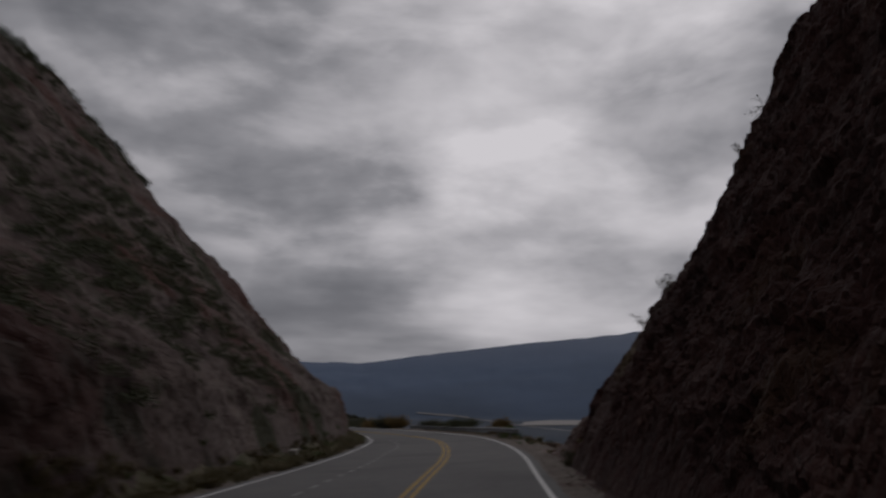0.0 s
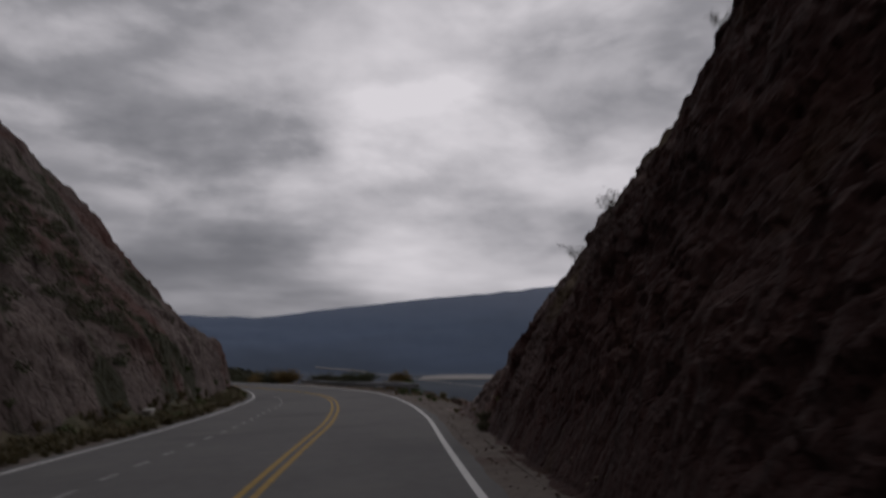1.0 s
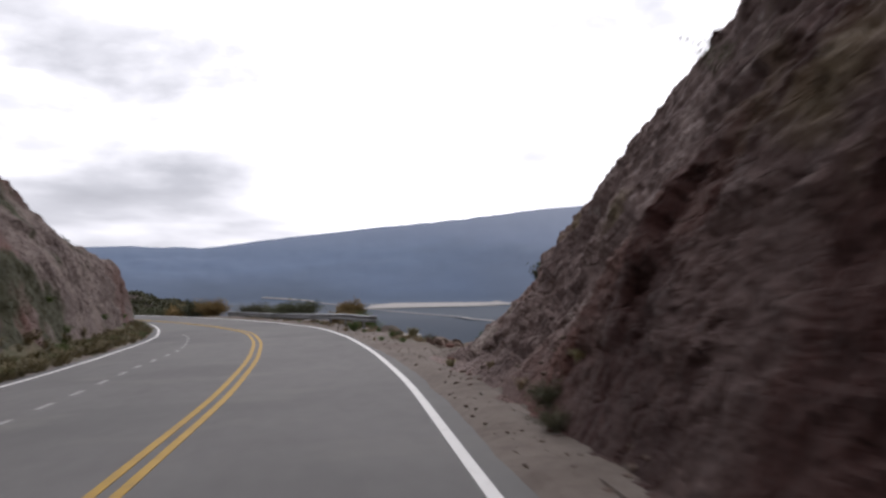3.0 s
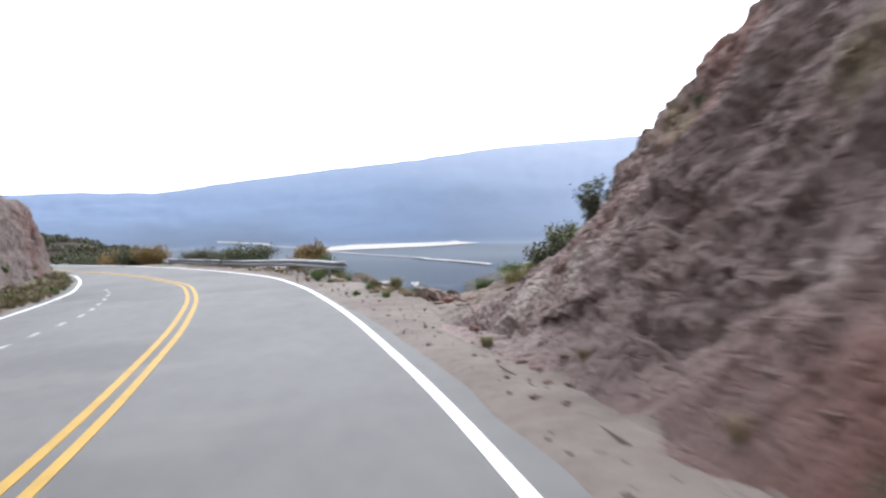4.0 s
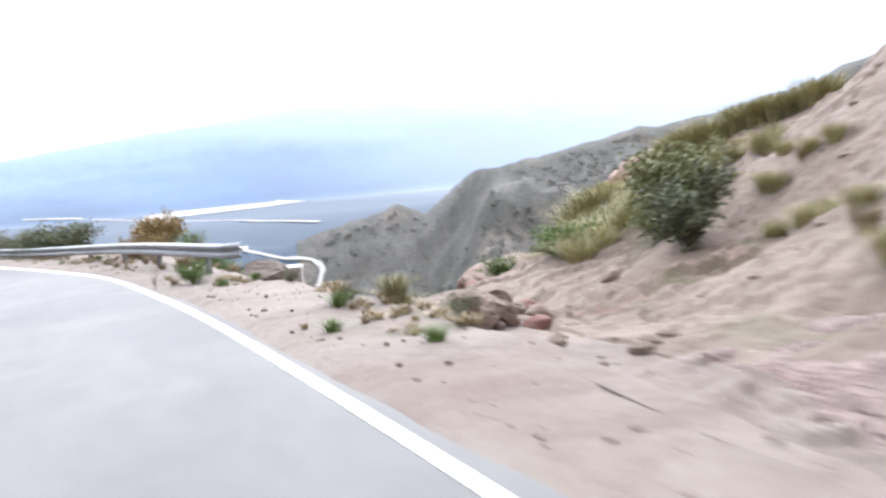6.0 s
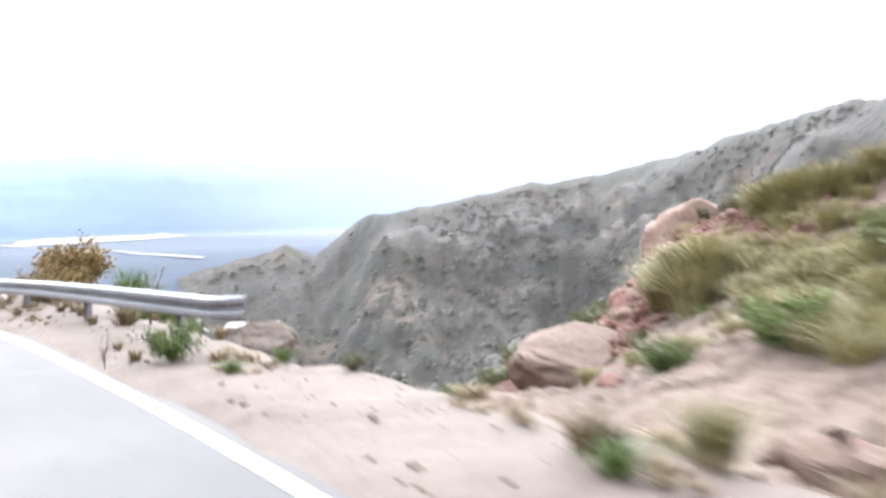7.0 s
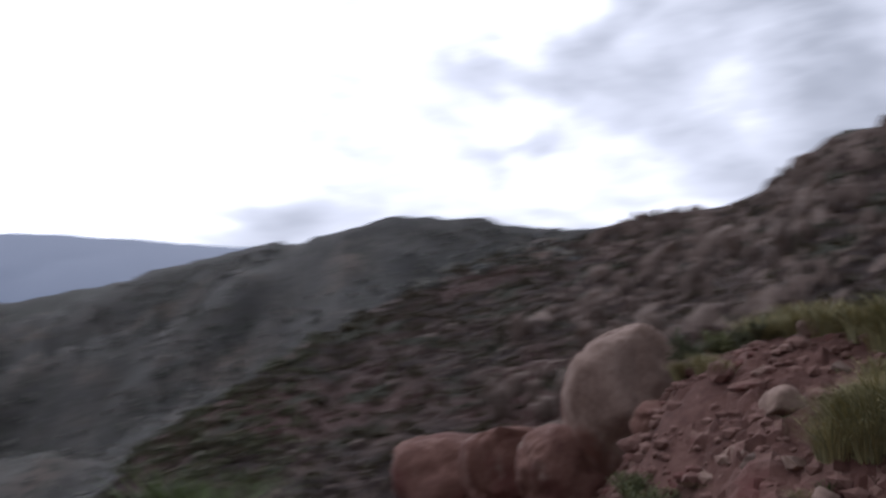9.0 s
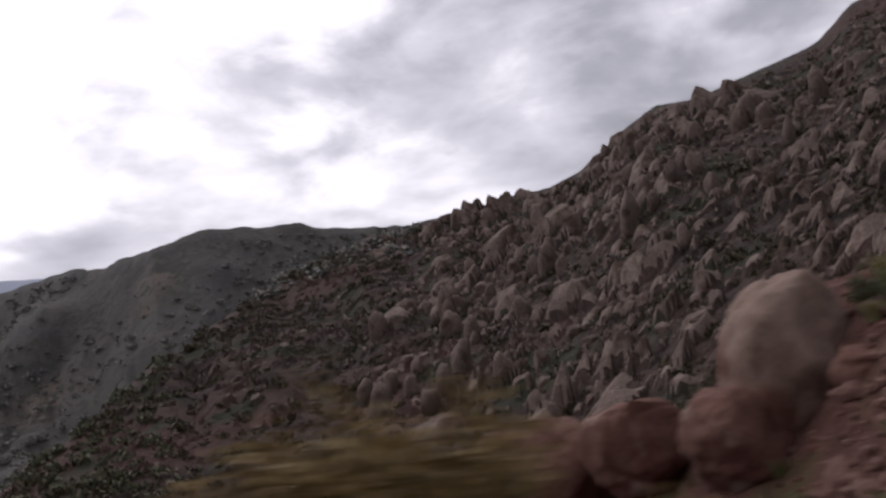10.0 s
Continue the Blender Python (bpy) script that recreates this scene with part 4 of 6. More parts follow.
# ---- guard rail ----
RAIL_PLAN = _dense(np.array([(6.12, 65.3), (5.86, 66.6), (5.52, 68.6), (5.15, 71.8), (4.55, 75.8), (3.35, 80.8), (1.2, 87), (-1.0, 91.5), (-4.5, 97.5), (-9, 103)], float), 0.25)


def rail_frame(d):
    s = np.concatenate([[0], np.cumsum(np.linalg.norm(np.diff(RAIL_PLAN, axis=0), axis=1))])
    p = np.array([np.interp(d, s, RAIL_PLAN[:, j]) for j in (0, 1)])
    q = np.array([np.interp(d + 0.2, s, RAIL_PLAN[:, j]) for j in (0, 1)])
    t = (q - p) / np.linalg.norm(q - p)
    return p, t, np.array([t[1], -t[0]])             # right of travel, away from the road


W_BEAM = [(0.00, 0.155), (-0.035, 0.135), (-0.083, 0.115), (-0.083, 0.062), (-0.045, 0.035), (0.0, 0.022), (0.0, -0.022), (-0.045, -0.035), (-0.083, -0.062), (-0.083, -0.115), (-0.035, -0.135), (0.00, -0.155)]


def beam_mesh(d0, d1, z, flare=0.0):
    bm = bmesh.new()
    n = max(3, int((d1 - d0) / 0.5))
    rows = []
    for k in range(n + 1):
        d = d0 + (d1 - d0) * k / n
        p, t, out = rail_frame(max(d, 0.0))
        p = p + t * min(d, 0.0)
        back = flare * (1 - k / n) ** 2
        tall = 1 + 0.25 * flare * (1 - k / n)
        front, rear = [], []
        for u, v in W_BEAM:
            sag = 0.28 * float(smooth(67, 86, np.array(p[1])))
            front.append(bm.verts.new((*(p + out * (u + back)), z - sag + v * tall)))
        for u, v in W_BEAM:
            rear.append(bm.verts.new((*(p + out * (u + 0.008 + back)), z - sag + v * tall)))
        rows.append(front + rear[::-1])
    for a, b in zip(rows, rows[1:]):
        for i in range(len(a)):
            j = (i + 1) % len(a)
            bm.faces.new((a[i], b[i], b[j], a[j]))
    bm.faces.new(rows[0][::-1])
    bm.faces.new(rows[-1])
    bmesh.ops.recalc_face_normals(bm, faces=bm.faces)
    return bm


def box(bm, m, sx, sy, sz):
    r = bmesh.ops.create_cube(bm, size=1.0, matrix=m @ Matrix.Diagonal((sx, sy, sz, 1)))
    return r["verts"]


def guard_rail():
    rail = new("guard_rail")
    rail.location = (0, 0, 0)
    tagged(rail, "galvanised W-beam guard rail with a flared end on the outer verge", "guard rail")
    z, d = 0.555, 0.0
    while d < 25:
        part("beam", beam_mesh(d, d + 4.02, z), M_STEEL, rail, "corrugated galvanised steel beam")
        d += 4.0
    part("end_terminal", beam_mesh(-0.32, 0.02, z, 0.3), M_STEEL, rail, "flared fishtail end plate")
    d = 1.1
    while d < 28:
        p, t, out = rail_frame(d)
        bm = bmesh.new()
        a = math.atan2(t[1], t[0])
        c = p + out * 0.10
        g = float(terrain(np.array([c[0]]), np.array([c[1]]))[0])
        sag = 0.28 * float(smooth(67, 86, np.array(p[1])))
        h = 0.68 - sag - g + 0.4
        m = Matrix.Translation((c[0], c[1], g - 0.4 + h / 2)) @ Matrix.Rotation(a, 4, "Z")
        box(bm, m, 0.20, 0.012, h)
        box(bm, m @ Matrix.Translation((-0.095, 0.035, 0)), 0.012, 0.07, h)
        box(bm, m @ Matrix.Translation((0.095, 0.035, 0)), 0.012, 0.07, h)
        post = part("post", bm, M_STEEL, rail, "dull steel channel post")
        for dz in (-0.02, 0.02):
            bm = bmesh.new()
            bmesh.ops.create_uvsphere(bm, u_segments=8, v_segments=5, radius=0.018, matrix=Matrix.Translation((*(p - out * 0.006 + t * dz * 3), z - sag)))
            part("bolt", bm, M_STEEL, post)
        d += 3.8
    return rail


guard_rail()


# ---- rocks ----
def _ico(sub):
    bm = bmesh.new()
    bmesh.ops.create_icosphere(bm, subdivisions=sub, radius=1.0)
    v = np.array([x.co[:] for x in bm.verts])
    f = np.array([[x.index for x in y.verts] for y in bm.faces])
    bm.free()
    return v, f


ICO = {k: _ico(k) for k in (1, 2, 3, 4, 5)}


def rock_shape(seed, sub, planes=13, cut=0.55, rough=0.12):
    """Vertices and faces of a stone: a ball with planes cut off and a broken skin."""
    rng = np.random.default_rng(seed)
    v, f = ICO[sub]
    p = v.copy()
    n = rng.normal(size=(planes, 3))
    n /= np.linalg.norm(n, axis=1)[:, None]
    for k in range(planes):
        h = cut + 0.22 * rng.random()
        p = p - n[k] * (np.maximum(p @ n[k] - h, 0) * 0.9)[:, None]
    q = v * 1.7 + rng.random(3) * 50
    p = p * (1 + rough * fbm(q, 3))[:, None]
    if sub >= 3:
        d1, gap, val = cells(v * 2.2 + rng.random(3) * 50)
        p = p * (1 - 0.05 * np.exp(-gap * 9) + 0.02 * fbm(v * 7 + 3, 3))[:, None]
    return p, f


def np_mesh(name, v, f, mat, smooth_shade=False):
    me = bpy.data.meshes.new(name)
    me.from_pydata(np.asarray(v).tolist(), [], np.asarray(f).tolist())
    me.polygons.foreach_set("use_smooth", [smooth_shade] * len(me.polygons))
    me.materials.append(mat)
    me.update()
    return me


def height(x, y):
    return float(terrain(np.array([float(x)]), np.array([float(y)]))[0])


def rock(x, y, size, seed, mat, label, turn=0.0, lean=(0, 0), z=None, sub=3, group="", rough=0.13, cut=0.55, sink=0.25, category="rock", name="rock", smooth_shade=True):
    v, f = rock_shape(seed, sub, cut=cut, rough=rough)
    v = v * np.array(size)
    ob = new(name, np_mesh(name, v, f, mat, smooth_shade))
    zz = (height(x, y) if z is None else z) + size[2] * (1 - sink * 2) if z is None else z
    ob.matrix_world = pose(x, y, zz, lean[0], lean[1], turn)
    return tagged(ob, label, category, group)


def boulder(x, y, z, size, seed, mat, label, turn=0.0, lean=(0, 0), flat=0.72, under=0.3, square=0.78):
    """A large weathered block: bulging sides, a flattened crown, an undercut foot, splits and a pitted skin."""
    rng = np.random.default_rng(seed)
    v, f = ICO[5]
    p = np.sign(v) * np.abs(v) ** square
    p = p / np.maximum(np.linalg.norm(p, axis=1)[:, None], 1e-6) * (0.55 + 0.45 * np.linalg.norm(p, axis=1)[:, None])
    n = rng.normal(size=(7, 3)) * (1, 1, 0.6)
    n /= np.linalg.norm(n, axis=1)[:, None]
    for k in range(7):
        h = rng.uniform(0.74, 0.95)
        over = np.maximum(p @ n[k] - h, 0)
        p = p - n[k] * (over * 0.75)[:, None]
    p[:, 2] = np.where(p[:, 2] > flat, flat + (p[:, 2] - flat) * 0.45, p[:, 2])
    p[:, :2] *= (1 - under * smooth(0.05, -0.9, p[:, 2]))[:, None]
    q = v + rng.random(3) * 60
    p = p * (1 + 0.13 * fbm(q * 1.3, 3))[:, None]
    d1, gap, val = cells(q * (1.5, 1.5, 1.1) + 0.3 * fbm(q * 2, 2)[:, None])
    p = p * (1 + 0.05 * (val - 0.5) * smooth(0, 0.08, gap) - 0.05 * np.exp(-gap * 18))[:, None]
    e1, gap2, val2 = cells(q * 4.5)
    p = p * (1 + 0.012 * (val2 - 0.5) - 0.012 * np.exp(-gap2 * 14) + 0.016 * fbm(q * 9, 3))[:, None]
    ob = new("boulder", np_mesh("boulder", p * np.array(size), f, mat, True))
    ob.matrix_world = pose(x, y, z, lean[0], lean[1], turn)
    return tagged(ob, label, "boulder")


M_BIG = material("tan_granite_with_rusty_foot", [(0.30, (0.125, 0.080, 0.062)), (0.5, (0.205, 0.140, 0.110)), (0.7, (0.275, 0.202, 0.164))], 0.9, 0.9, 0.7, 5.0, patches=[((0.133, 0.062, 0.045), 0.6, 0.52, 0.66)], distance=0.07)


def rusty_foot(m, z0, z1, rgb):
    """Turns the colour darker and rust-red below a ragged height across the block."""
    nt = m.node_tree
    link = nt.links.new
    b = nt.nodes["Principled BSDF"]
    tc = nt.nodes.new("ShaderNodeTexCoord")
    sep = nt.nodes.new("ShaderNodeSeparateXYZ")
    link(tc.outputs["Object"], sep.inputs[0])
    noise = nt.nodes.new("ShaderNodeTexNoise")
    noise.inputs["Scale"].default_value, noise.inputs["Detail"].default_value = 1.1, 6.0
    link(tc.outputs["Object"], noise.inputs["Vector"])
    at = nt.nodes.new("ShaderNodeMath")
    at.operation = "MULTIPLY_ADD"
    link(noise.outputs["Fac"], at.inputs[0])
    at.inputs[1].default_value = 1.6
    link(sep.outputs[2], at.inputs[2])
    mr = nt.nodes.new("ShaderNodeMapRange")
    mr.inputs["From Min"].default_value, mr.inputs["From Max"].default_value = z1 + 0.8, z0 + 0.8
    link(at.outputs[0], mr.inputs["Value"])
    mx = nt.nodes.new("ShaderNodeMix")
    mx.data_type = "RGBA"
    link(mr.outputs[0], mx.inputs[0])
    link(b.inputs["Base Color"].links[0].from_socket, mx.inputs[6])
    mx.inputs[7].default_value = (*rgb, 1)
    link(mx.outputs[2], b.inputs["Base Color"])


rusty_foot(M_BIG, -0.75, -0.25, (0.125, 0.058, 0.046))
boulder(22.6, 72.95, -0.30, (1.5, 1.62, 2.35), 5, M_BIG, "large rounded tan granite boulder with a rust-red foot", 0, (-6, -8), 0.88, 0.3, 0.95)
boulder(22.15, 74.25, -1.2, (1.1, 1.15, 1.2), 15, M_RUSTROCK, "reddish granite boulder wedged against a larger one", 10, (0, 6), 0.8, 0.0, 0.9)
boulder(26.3, 78.9, -2.40, (1.7, 1.9, 1.85), 23, M_RUSTROCK, "low reddish rounded boulder with a pale stone on it", -20, (0, 8), 0.62, 0.15, 0.88)
boulder(24.3, 76.5, -1.5, (1.2, 1.4, 1.2), 27, M_RUSTROCK, "red-brown broken block between two boulders", 35, (8, 12), 0.6, 0.2, 0.7)
boulder(20.9, 71.7, -0.05, (0.75, 0.9, 0.7), 29, M_RUSTROCK, "red-brown split block beside the large boulder", 25, (0, -14), 0.6, 0.2, 0.62)
rock(26.4, 78.4, (0.42, 0.34, 0.24), 31, M_BOULDER, "small pale flat stone lying on a boulder", 10, (10, 0), -1.30, 3, name="stone", category="stone")
rock(16.1, 68.8, (0.34, 0.27, 0.22), 37, M_BOULDER, "pale angular stone on red rubble", 30, (0, -15), None, 3, name="stone", category="stone")
rock(18.3, 69.5, (0.52, 0.42, 0.34), 38, M_BOULDER, "pale angular stone on red rubble", 80, (0, 5), None, 3, name="stone", category="stone")
boulder(14.0, 67.8, -1.35, (1.5, 1.3, 0.75), 43, M_BROWNROCK, "brownish slab of bedrock at the edge of the verge", 35, (8, -10), 0.6, 0.1, 0.65)
for k in range(16):
    a = 0.15 + 0.028 * ((k * 7) % 10)
    rock(7.35 + 0.09 * k + 0.25 * math.sin(k * 2.3), 55.7 + 0.17 * k + 0.35 * math.cos(k * 1.7), (a * 1.15, a * 0.9, a * 0.75), 320 + k, M_BROWNROCK, "fractured pinkish grey outcrop rock at the foot of the bank", 53 * k, (10, 12 * (k % 3)), None, 3, group="outcrop rocks", smooth_shade=False, cut=0.45)
rock(7.2, 66.5, (0.95, 0.5, 0.42), 46, M_SAND, "tan crumbling rock at the end of the guard rail", 20, (0, 8), None, 4, cut=0.45, smooth_shade=False)
rock(24.6, 76.3, (0.8, 0.7, 0.6), 45, M_BOULDER, "brown broken rock on the slope", 50, (0, 10), None, 3)
for k, (x, y, a) in enumerate([(8.0, 55.6, 0.2), (8.4, 56.3, 0.24), (8.8, 56.9, 0.18), (9.3, 58.3, 0.2), (10.4, 57.6, 0.16), (9.2, 60.2, 0.18), (10.6, 62.8, 0.26), (12.0, 64.6, 0.3), (6.5, 46.8, 0.11), (6.2, 45.9, 0.1), (6.8, 48.3, 0.12), (21.5, 71.5, 0.3), (20.2, 72.3, 0.35), (17.2, 69.8, 0.22), (16.4, 71.0, 0.2), (18.0, 67.8, 0.2), (19.0, 68.6, 0.18), (20.8, 70.2, 0.2), (23.0, 71.0, 0.25)]):
    rock(x, y, (a * 1.25, a, a * 0.8), 60 + k, M_BROWNROCK if k % 3 else M_REDROCK, "broken brown rock at the foot of the bank", 37 * k, (0, 9 * (k % 3)), None, 2, group="rocks along the bank", smooth_shade=False)
_rng = np.random.default_rng(14)
for k in range(38):
    u = float(_rng.random())
    x, y = 15.5 + 9.0 * u, 68.2 + 4.6 * u * float(_rng.random()) + float(_rng.uniform(-1.8, 1.2))
    a = 0.10 + 0.30 * float(_rng.random()) ** 2.2
    rock(x, y, (a * 1.4, a, a * 0.75), 420 + k, (M_REDROCK, M_BOULDER, M_REDROCK)[k % 3], "broken angular stone on the red rubble slope", 47 * k, (0, 14 * (k % 3)), None, 2, group="rubble stones", category="stone", name="stone", smooth_shade=False, cut=0.48)
_rng = np.random.default_rng(4)
for k in range(30):
    y = float(_rng.uniform(18, 43))
    x = edge_x(y) + float(right_verge(np.array(y))) + float(_rng.uniform(-0.45, 0.35))
    a = float(_rng.uniform(0.03, 0.075)) * (1.25 if k % 9 == 0 else 1)
    rock(x, y, (a * 1.3, a, a * 0.75), 200 + k, M_BROWNROCK, "fallen brown stone at the cliff foot", float(_rng.uniform(0, 180)), (0, 0), None, 1 if a < 0.12 else 2, group="fallen stones", category="stone", name="stone", smooth_shade=False)


# ---- uncountable stones and scrub ----
def scatter(name, places, shapes, mat, label, category):
    """Many copies of a few shapes joined into one mesh. places: rows of x, y, z, sx, sy, sz, turn, shape."""
    vs, fs, n = [], [], 0
    for x, y, z, sx, sy, sz, a, k in places:
        v, f = shapes[int(k)]
        c, s = math.cos(a), math.sin(a)
        p = v * (sx, sy, sz)
        p = np.stack([p[:, 0] * c - p[:, 1] * s + x, p[:, 0] * s + p[:, 1] * c + y, p[:, 2] + z], 1)
        vs.append(p)
        fs.append(f + n)
        n += len(p)
    ob = new(name, np_mesh(name, np.concatenate(vs), np.concatenate(fs), mat))
    return tagged(ob, label, category, kind="stuff")


ROCK_SHAPES = [rock_shape(900 + k, 1, 6, 0.62, 0.12) for k in range(8)]
ROCK_SHAPES3 = [rock_shape(960 + k, 1 + k % 2, 9, 0.5, 0.16) for k in range(8)]


def pebbles():
    rng = np.random.default_rng(8)
    rows = []
    for k in range(900):
        y = rng.uniform(16, 78)
        x = edge_x(y) + 0.5 + rng.random() ** 1.3 * 2.2
        a = 0.010 + 0.038 * rng.random() ** 4
        rows.append((x, y, 0.0, a * 1.3, a, a * 0.8, rng.uniform(0, 6), k % 8))
    rows = np.array(rows)
    rows[:, 2] = terrain(rows[:, 0], rows[:, 1]) + 0.004
    scatter("gravel", rows, ROCK_SHAPES, M_TAN, "loose tan gravel on the sandy verge", "gravel")
    rows = []
    for k in range(2600):
        x, y = rng.uniform(7, 27), rng.uniform(53, 78)
        a = 0.025 + 0.12 * rng.random() ** 4
        rows.append((x, y, 0.0, a * 1.3, a, a * 0.8, rng.uniform(0, 6), k % 8))
    rows = np.array(rows)
    rows[:, 2] = terrain(rows[:, 0], rows[:, 1]) + 0.02
    extra = []
    for k in range(2200):
        x, y = rng.uniform(14, 25), rng.uniform(66.5, 73.5)
        a = 0.03 + 0.15 * rng.random() ** 3
        extra.append((x, y, 0.0, a * 1.4, a, a * 0.8, rng.uniform(0, 6), k % 8))
    extra = np.array(extra)
    extra[:, 2] = terrain(extra[:, 0], extra[:, 1]) + 0.08
    scatter("broken_stone", extra, ROCK_SHAPES, M_REDROCK, "broken red-brown stone covering the steep bank", "rubble")
    red = rows[:, 1] > 66
    scatter("rubble", rows[red], ROCK_SHAPES, M_SOIL, "loose reddish rubble on the bank", "rubble")
    scatter("tan_rubble", rows[~red], ROCK_SHAPES, M_TAN, "loose tan rubble on the sandy bank", "rubble")


pebbles()


def hillside_rocks():
    rng = np.random.default_rng(12)
    rows, big = [], []
    for k in range(5200):
        az = rng.uniform(50, 108)
        ra = float(np.interp(az, *NEAR_DIST))
        r = 70 + (ra * 0.97 - 70) * rng.random() ** 0.8
        patch = float(vnoise(np.array([[az * 0.22, r * 0.028, 4.0]]))[0])
        craggy = float(smooth(70, 82, np.array(az))) * float(smooth(-0.4, 0.1, np.array(patch)))
        a = (0.20 + 0.5 * rng.random() ** 4 + 1.3 * craggy * rng.random() ** 3.0 * (r < 0.85 * ra)) * (0.55 + r / 330) * (1 - 0.72 * float(smooth(0.82, 0.95, np.array(r / ra))))
        if craggy < 0.05 and rng.random() < 0.35 or rng.random() < 0.8 * float(smooth(0.86, 0.93, np.array(r / ra))):
            continue
        x, y = HUB[0] + r * math.sin(radians(az)), HUB[1] + r * math.cos(radians(az))
        row = (x, y, 0.0, a * rng.uniform(0.7, 1.2), a * rng.uniform(0.7, 1.2), a * rng.uniform(0.7, 1.3), rng.uniform(0, 6), k % 8)
        (big if a > 1.8 and len(big) < 60 and r < 0.86 * ra else rows).append(row)
    rows = np.array(rows)
    rows[:, 2] = terrain(rows[:, 0], rows[:, 1]) + rows[:, 5] * 0.12
    scatter("hillside_stones", rows, ROCK_SHAPES3, M_CRAG, "grey-brown granite blocks strewn over the hillside", "rocks")
    for k, (x, y, _, sx, sy, sz, a, j) in enumerate(big):
        v, f = rock_shape(1200 + k, 3, 11, 0.52, 0.15)
        ob = new("crag_boulder", np_mesh("crag_boulder", v * (sx, sy, sz * 1.1), f, M_CRAG))
        ob.matrix_world = pose(x, y, height(x, y) + sz * 0.45, 0, 0, math.degrees(a))
        tagged(ob, "tall weathered granite block standing on the far hillside", "boulder", "crag boulders")


hillside_rocks()


def granite_tors():
    """Clusters of tall rounded blocks that stand out of the hillside."""
    rng = np.random.default_rng(63)
    for az, r, spread, n in ((73.5, 118, 1.6, 9), (76.5, 132, 2.0, 12), (80.5, 140, 2.4, 10), (86, 150, 2.4, 12), (91, 140, 2.5, 10), (97, 128, 2.5, 8)):
        for k in range(n):
            a, d = radians(az + rng.normal() * spread), r + rng.normal() * 14
            x, y = HUB[0] + d * math.sin(a), HUB[1] + d * math.cos(a)
            w = rng.uniform(0.9, 2.1)
            size = (w * rng.uniform(0.65, 0.95), w * rng.uniform(0.65, 0.95), w * rng.uniform(1.2, 2.0))
            v, f = rock_shape(1400 + int(az * 20) + k, 3, 9, 0.66, 0.10)
            ob = new("tor_boulder", np_mesh("tor_boulder", v * size, f, M_CRAG, True))
            ob.matrix_world = pose(x, y, height(x, y) + size[2] * 0.5, rng.uniform(-8, 8), rng.uniform(-8, 8), rng.uniform(0, 180))
            tagged(ob, "tall rounded grey-brown granite block on the hillside", "boulder", "granite tors")


granite_tors()


# ---- plants ----
def tube(path, r0, r1, sides=4):
    path = np.asarray(path)
    t = np.gradient(path, axis=0)
    t /= np.maximum(np.linalg.norm(t, axis=1)[:, None], 1e-6)
    ref = np.array([0.3, 0.9, 0.1])
    u = np.cross(t, ref)
    u /= np.maximum(np.linalg.norm(u, axis=1)[:, None], 1e-6)
    w = np.cross(t, u)
    rad = np.linspace(r0, r1, len(path))
    v = []
    for k in range(sides):
        a = 2 * math.pi * k / sides
        v.append(path + (u * math.cos(a) + w * math.sin(a)) * rad[:, None])
    v = np.stack(v, 1).reshape(-1, 3)
    f = []
    for i in range(len(path) - 1):
        for k in range(sides):
            a, b = i * sides + k, i * sides + (k + 1) % sides
            f.append((a, b, b + sides, a + sides))
    return v, f


def join(parts):
    vs, fs, n = [], [], 0
    for v, f in parts:
        vs.append(v)
        fs += [tuple(int(i) + n for i in q) for q in f]
        n += len(v)
    return np.concatenate(vs), fs


def leaves(points, dirs, rng, length, width):
    """Small folded leaves at the given points."""
    n = len(points)
    d = dirs + rng.normal(size=(n, 3)) * 0.7
    d /= np.linalg.norm(d, axis=1)[:, None]
    s = np.cross(d, rng.normal(size=(n, 3)))
    s /= np.maximum(np.linalg.norm(s, axis=1)[:, None], 1e-6)
    ln = length * rng.uniform(0.6, 1.3, n)[:, None]
    w = width * rng.uniform(0.7, 1.3, n)[:, None]
    a, b, c, e = points, points + d * ln * 0.5 + s * w, points + d * ln, points + d * ln * 0.5 - s * w
    v = np.stack([a, b, c, e], 1).reshape(-1, 3)
    i = np.arange(n)[:, None] * 4
    return v, (i + np.array([0, 1, 2, 3])).tolist()


